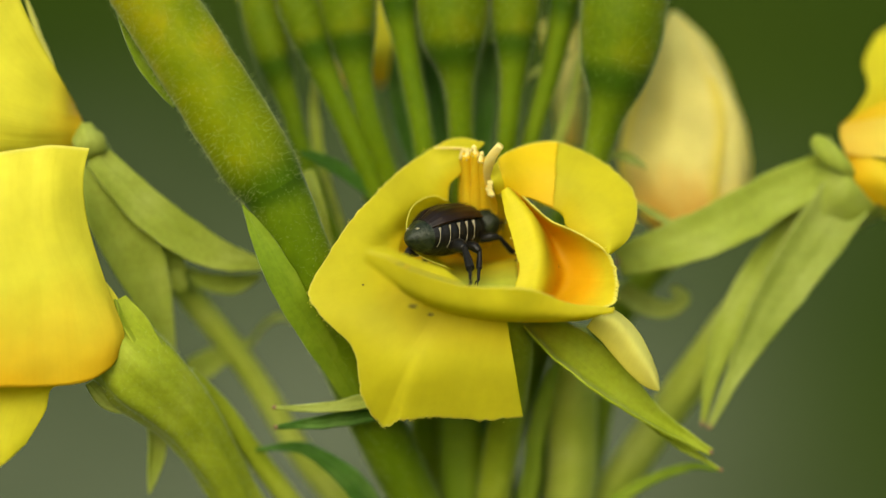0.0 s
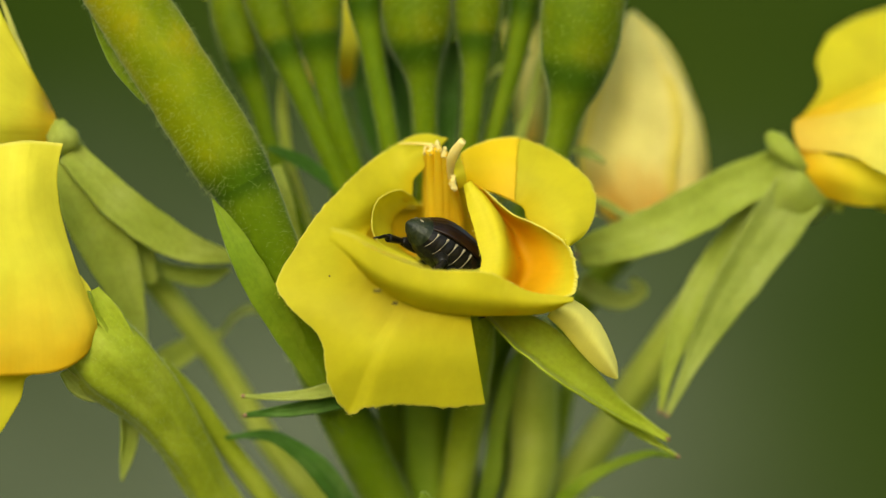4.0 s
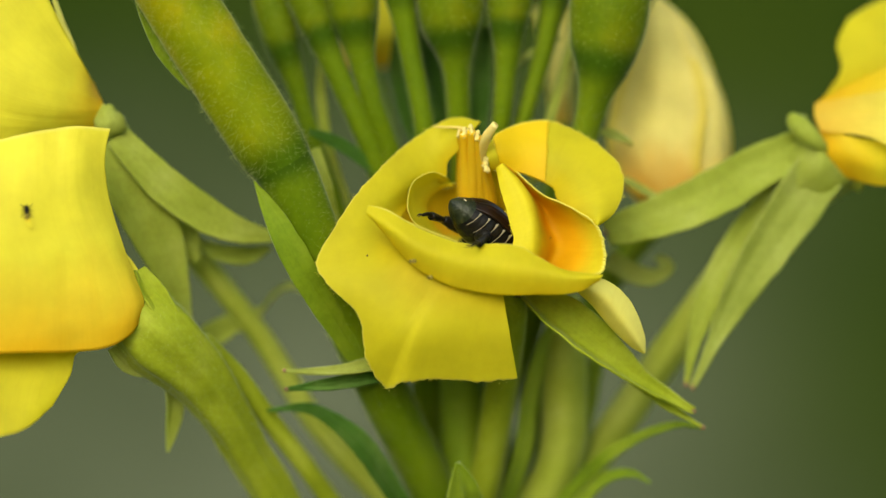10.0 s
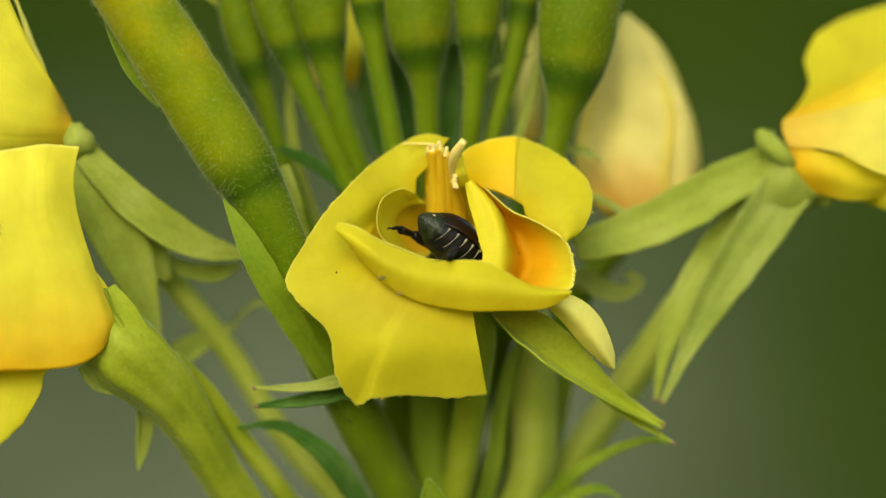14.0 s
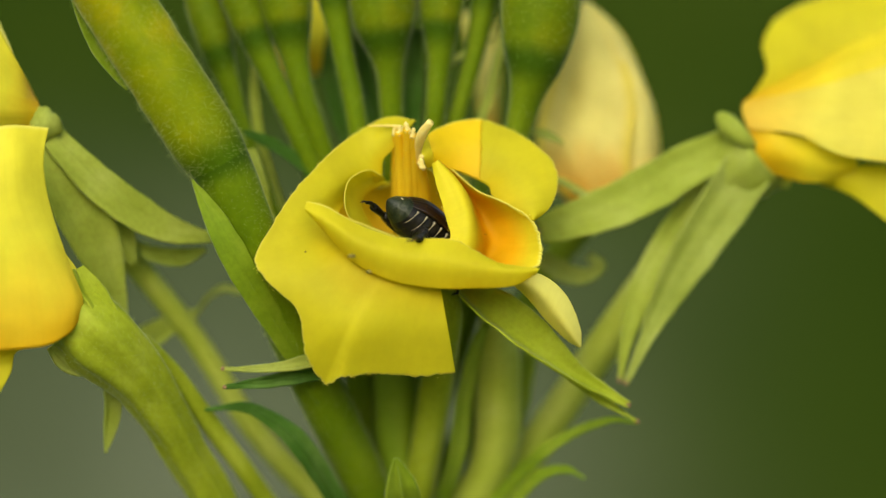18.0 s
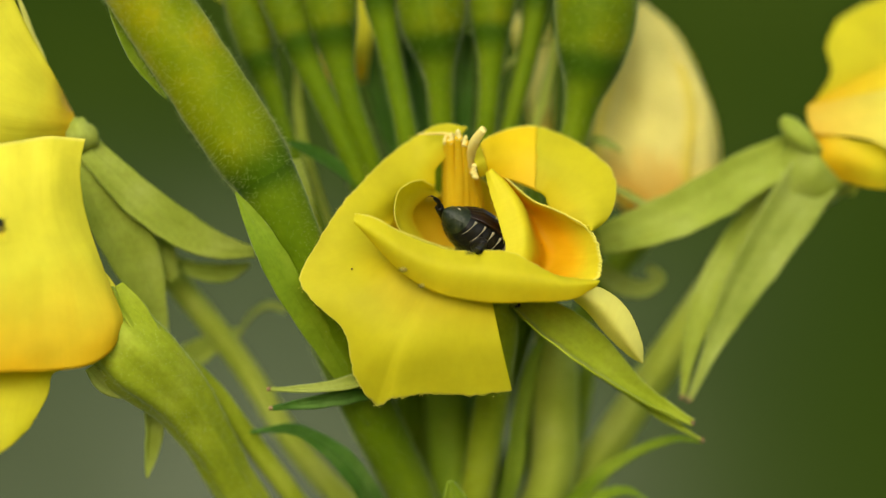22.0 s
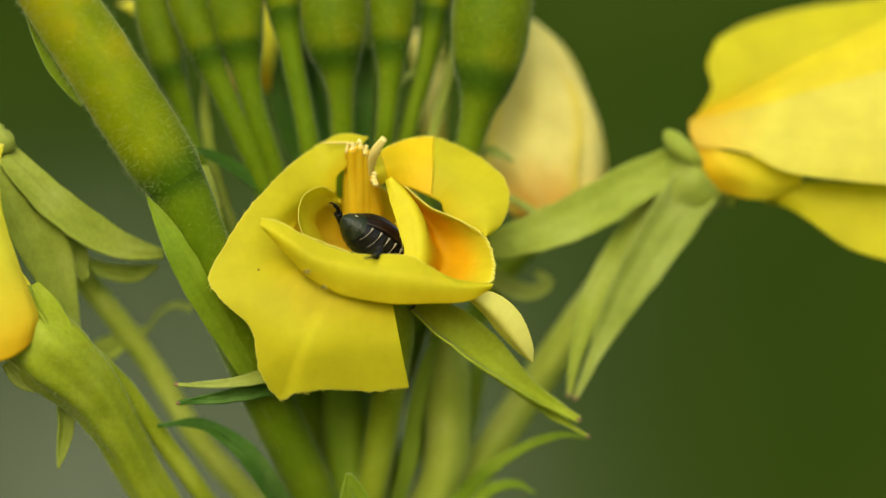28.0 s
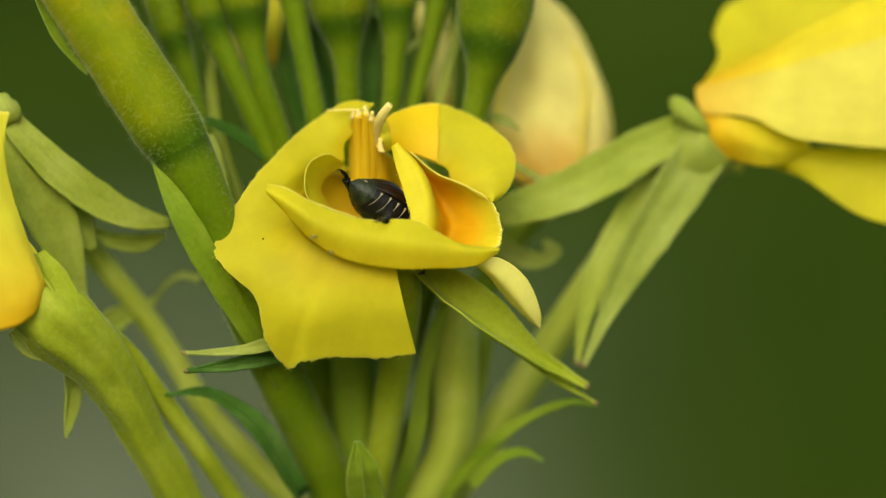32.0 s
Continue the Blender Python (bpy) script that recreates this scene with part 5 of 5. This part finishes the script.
def pale_stalk():
    st = thing("seed_pod", (12.19, 20, -33.12), "pale green ridged young seed pod", "seed pod")
    shape, g = tube([(12.04, 13, -6.98), (11.93, 13, -10.18), (11.98, 14.4, -15.55), (11.27, 17, -24.36), (5.13, 21, -34.3)], (1.2, 1.8, 2.1, 2.1, 1.8), 40, 20, 4, 0.07)
    part("pod", shape, PALE_STEM, st)
    stuff(part("pod_hair", hairs(g, 400, 0.4, 48), HAIR, st))


pale_stalk()


# ---- the beetle ----
def beetle():
    """Body along +x (head), z up; built round its own middle."""
    b = thing("beetle", (0, 0, 0), "small dark beetle with white side tufts, feeding in a flower", "beetle")
    hind = {}
    L, W, H = 4.1, 2.2, 1.95
    # abdomen with segment steps
    n, m = 60, 28
    g = np.empty((n, m, 3))
    for i in range(n):
        u = -1 + 2 * i / (n - 1)
        r = max(0.002, 1 - abs(u) ** (1.9 if u < 0 else 2.8)) ** (0.72 if u < 0 else 0.5)
        step = 1 + 0.035 * (((u + 1) * 5.5) % 1.0)
        for j in range(m):
            a = 2 * math.pi * j / m
            g[i, j] = (u * L, W * r * step * math.cos(a), H * r * step * math.sin(a) * (1.0 if math.sin(a) > 0 else 0.9))
    v, faces = g.reshape(-1, 3), [(i * m + j, (i + 1) * m + j, (i + 1) * m + (j + 1) % m, i * m + (j + 1) % m) for i in range(n - 1) for j in range(m)]
    body = part("abdomen", (v, faces + [tuple(range(m)), tuple((n - 1) * m + j for j in range(m))[::-1]], None), SHELL, b, "black segmented abdomen", local=True)
    cap = g[:13] * 1.025 + (0.02, 0, 0.02)
    part("pygidium", (cap.reshape(-1, 3), [(i * m + j, (i + 1) * m + j, (i + 1) * m + (j + 1) % m, i * m + (j + 1) % m) for i in range(12) for j in range(m)] + [tuple(range(m))], None), BRONZE, body, "greenish-black tail shield", local=True)
    for s in (-1, 1):
        # wing case
        k, q = 30, 14
        gg = np.empty((k, q, 3))
        for i in range(k):
            u = -0.64 + 1.32 * i / (k - 1)
            r = (1 - min(0.98, abs(u)) ** (1.9 if u < 0 else 2.8)) ** (0.66 if u < 0 else 0.5)
            for j in range(q):
                a = radians(3 + 62 * j / (q - 1))
                e = 0.86 + 0.14 * min(1, i / 6)
                gg[i, j] = (u * L + 0.1, s * (W + 0.16) * r * math.sin(a) * e, (H + 0.22) * r * math.cos(a) * e + 0.1 + 0.04 * math.sin(j * 2.2))
        part("wing_case", sheet(gg, 0.16), WING, b, "brown glossy wing case with fine grooves", local=True)
        # tufts along the side and two on the tail
        for q_ in range(5):
            x = -2.2 + 0.85 * q_
            r = (1 - (abs(x) / L) ** (1.9 if x < 0 else 2.8)) ** (0.72 if x < 0 else 0.5)
            pts = [(x + 0.28 * h, s * (W * r * math.cos(a) + 0.12), H * r * math.sin(a)) for a, h in ((0.42, 1.0), (0.1, 0.6), (-0.3, 0.1), (-0.62, -0.4))]
            shape, _ = tube(pts, (0.14, 0.035, 0.03, 0.013), 14, 8, lumps=0.3, seed=q_)
            part("tuft", shape, TUFT, body, "white hair tuft", local=True)
        part("tuft", blob((-3.3, s * 0.5, 0.78), np.array((0.16, 0.24, 0.12)), s, 0.3, 8, 9), TUFT, body, "white tail tuft", local=True)
        # legs: femur, tibia with spines, tarsus with claws
        for name, hip, knee, ankle, toe, r in (
            ("hind_leg", (-0.7, 1.6, -1.0), (-1.2, 3.5, -1.2), (-2.3, 5.0, -2.7), (-3.4, 6.0, -3.8), 0.5),
            ("middle_leg", (0.8, 1.7, -1.1), (0.8, 3.1, -1.7), (0.2, 3.4, -3.0), (-0.2, 3.6, -3.9), 0.36),
            ("front_leg", (2.6, 1.4, -0.9), (3.6, 2.7, -0.9), (4.6, 2.9, -2.2), (5.3, 2.9, -2.8), 0.34)):
            if s > 0 and name == "hind_leg":
                knee, ankle, toe = (-2.6, 1.8, -1.3), (-4.2, 1.1, -1.8), (-5.3, 0.4, -2.3)
            f = lambda p: (p[0], s * p[1], p[2])
            shape, _ = tube([f(hip), f(tuple((np.array(hip) + knee) / 2 + (0, 0.1, 0.12))), f(knee)], (r * 0.9, r * 1.15, r * 0.7), 14, 12, lumps=0.05)
            leg = part(name, shape, SHELL, b, "black spiny leg", at=f(hip))
            if name == "hind_leg":
                hind[s] = leg
            shape, _ = tube([f(knee), f(tuple((np.array(knee) + ankle) / 2)), f(ankle)], (r * 0.5, r * 0.62, r * 0.75), 14, 10, lumps=0.05)
            bits = [shape]
            for q_ in range(5):
                p = np.array(f(knee)) * (1 - q_ / 5) + np.array(f(ankle)) * (q_ / 5)
                bits.append(tube([p, p + (0.1, s * 0.1, -0.32)], (0.09, 0.03, 0.01), 4, 6)[0])
            part("tibia", joined(bits), SHELL, leg)
            mid = tuple((np.array(ankle) + toe) / 2 + (0, 0, 0.15))
            shape, _ = tube([f(ankle), f(mid), f(toe)], (0.18, 0.16, 0.13), 20, 8, lumps=0.5, seed=3)
            claws = [tube([f(toe), f(tuple(np.array(toe) + (-0.25, 0.12 * c, -0.12))), f(tuple(np.array(toe) + (-0.32, 0.16 * c, -0.42)))], (0.08, 0.06, 0.015), 8, 6)[0] for c in (-1, 1)]
            part("tarsus", joined([shape] + claws), SHELL, leg)
    part("pronotum", blob((4.2, 0, 0.25), np.array((1.3, 2.0, 1.45)), 4, 0.04, 16, 20), BRONZE, b, "bronze-green neck shield", local=True)
    head = part("head", blob((5.6, 0, -0.1), np.array((0.85, 1.0, 0.8)), 6, 0.05), BRONZE, b, "dark bronze head", local=True)
    for s in (-1, 1):
        part("eye", blob((5.75, s * 0.85, 0.1), 0.28, 1, 0.02, 8, 10), SHELL, head, local=True)
        shape, _ = tube([(6.2, s * 0.5, 0), (6.7, s * 0.9, 0.2), (7.0, s * 1.0, 0.1)], (0.07, 0.06, 0.16), 10, 6)
        part("antenna", shape, SHELL, head, local=True)
    for ob in (b, *b.children_recursive):
        if ob.type == "MESH":
            ob.data.transform(Matrix.Diagonal((1.1, 1.1, 1.1, 1)))
        if ob is not b:
            ob.location = ob.location * 1.1
    return b, hind[1], hind[-1]


bug, far_leg, near_leg = beetle()


# ---- the fly on the left petal ----
def small_fly():
    """Head up along +z, its back towards -y; built round its own middle."""
    f = thing("small_fly", (0, 0, 0), "tiny dark fly with pale wings resting on a yellow petal", "fly")
    part("abdomen", blob((0.03, -0.2, -0.3), np.array((0.24, 0.18, 0.42)), 2, 0.1, 9, 10), SPOT, f, "brownish abdomen", local=True)
    part("thorax", blob((0, -0.25, 0.2), np.array((0.24, 0.22, 0.27)), 5, 0.1, 9, 10), SHELL, f, local=True)
    part("head", blob((-0.03, -0.22, 0.55), np.array((0.18, 0.15, 0.14)), 7, 0.05, 8, 9), SHELL, f, local=True)
    for k in (-1, 1):
        part("wing", blade([(0.06 + k * 0.05, -0.3, -0.45), (0.22 + k * 0.1, -0.3, -0.9), (0.46 + k * 0.12, -0.26, -1.4)], (0.06, 0.17, 0.05), n=12, m=5, th=0.02, ruffle=0.0), AGED, f, "pale clear wing", local=True)
        for z, reach in ((0.4, 0.4), (0.2, 0.05), (0.02, -0.35)):
            shape, _ = tube([(k * 0.14, -0.16, z), (k * 0.4, -0.22, z + reach * 0.6), (k * 0.56, -0.01, z + reach)], (0.035, 0.028, 0.018), 8, 6)
            part("leg", shape, SHELL, f, local=True)
    return f


fly = small_fly()


# ---- what moves ----
def motions():
    rows = []
    reach = 4.35
    for t, tail, yaw, climb, bank_ in (
        (0.0, (-3, 0, 0.8), 44, 8, -2), (0.5, (-2.21, 0, 1.72), 40, 0, -2), (1.0, (-2.32, 0, 1.94), 46, 10, 0), (1.5, (-1.81, 0, 0.54), 46, 24, 8),
        (2.0, (-2.42, 0, 1.22), 44, 6, 0), (2.5, (-1.61, 0, 1.43), 40, -8, 4), (3.0, (-0.58, 0, 1.83), 36, -22, 8), (3.5, (0.02, 0, 1.74), 34, -28, 14),
        (5.5, (0.37, 0.4, 1.54), 36, -34, 14), (6.0, (0.9, 0.4, 2.2), 36, -35, 14), (9.0, (1.0, 0.4, 1.8), 36, -35, 14), (13.0, (1.0, 0.4, 2.0), 36, -35, 14),
        (20.0, (1.2, 0.4, 1.5), 36, -34, 14), (23.0, (1.5, 0.4, 1.7), 36, -33, 14), (28.0, (1.1, 0.4, 1.5), 36, -32, 14), (32.0, (1.4, 0.4, 1.6), 36, -32, 14)):
        turn = Euler((radians(bank_), radians(-climb), radians(yaw))).to_matrix().to_4x4()
        head = turn.to_3x3() @ Vector((1, 0, 0))
        at = Vector(tail) + head * reach
        rows.append((t, Matrix.Translation((at.x * MM, at.y * MM, Z0 + at.z * MM)) @ turn))
    walk(bug, rows)
    home = lip.location.copy()
    crease = Vector((0.9976, 0, 0.07))
    press = [(0.0, 56, 2.5), (1.5, 54, 2.3), (2.5, 50, 2), (3.5, 42, 1.5), (5.5, 26, 0.8), (6.0, 22, 0.6), (6.5, 14, 0.4), (7.5, 5, 0), (9.0, 0, 0), (32.0, 0, 0)]
    walk(lip, [(t, Matrix.Translation(home) @ Matrix.Rotation(radians(a), 4, "Y") @ Matrix.Rotation(radians(o), 4, crease)) for t, o, a in press])
    # the fly sits, then walks a little up the petal
    walk(fly, [(t, pose(x * MM, y * MM, Z0 + z * MM, 0, 0, turn)) for t, x, y, z, turn in ((0.0, -41.6, -5.72, 0.4, 8), (4.0, -41.6, -5.72, 0.4, 8), (8.5, -38.29, -5.34, 0.82, 8), (24.6, -38.29, -5.34, 0.82, 8), (26.0, -36.9, -4.95, 1.5, 13), (27.4, -35.53, -4.51, 2.2, 18), (32.0, -35.53, -4.51, 2.2, 18))])
    # the broad petal sways on its two ends
    rest = sail.location.copy()
    sway = [(0, 0), (20.0, 0), (21.2, 2), (22.0, 6), (22.6, 6), (23.0, 18), (23.3, 20), (23.8, 14), (24.4, 6), (26.6, 7), (27.0, 8), (27.5, 4), (28.2, 4), (28.6, 8), (29.0, 18), (29.5, 18), (30.0, 14), (31.0, 12), (32.0, 9)]
    walk(sail, [(t, Matrix.Translation(rest) @ Matrix.Rotation(radians(a), 4, Vector(sail_axis))) for t, a in sway])
    # the bent petal turns slowly on its length
    place = flap.location.copy()
    walk(flap, [(t, Matrix.Translation(place) @ Matrix.Rotation(radians(a), 4, Vector((0.67, 0.27, -0.7)))) for t, a in ((0, -24), (3.5, -18), (6.0, -10), (12.0, 0), (18.0, 4), (22.5, 8), (23.5, 18), (28.0, 18), (29.0, 24), (32.0, 22))])
    # hind legs: one holds the petal, the other pushes, stretches and folds
    for leg, rows in ((near_leg, [(0, 0, 0), (0.5, 6, 4), (1.0, 0, 0), (1.5, 14, 0), (2.0, 4, 0), (2.5, 0, 0), (3.5, -4, 0), (6.0, -4, -7), (9.0, 2, -11), (20.0, 4, -12), (32.0, 5, -12)]),
                      (far_leg, [(0, 0, 0), (0.3, 26, 0), (0.6, 4, 0), (1.5, 22, 0), (2.5, 4, 0), (3.5, 0, 0), (6.0, -3, 0), (13.0, 0, 0), (17.5, 8, 0), (20.0, 30, 0), (28.0, 34, 0), (32.0, 32, 0)])):
        hip = leg.location.copy()
        walk(leg, [(t, Matrix.Translation(hip) @ Euler((radians(b), radians(a), 0)).to_matrix().to_4x4()) for t, a, b in rows])


motions()
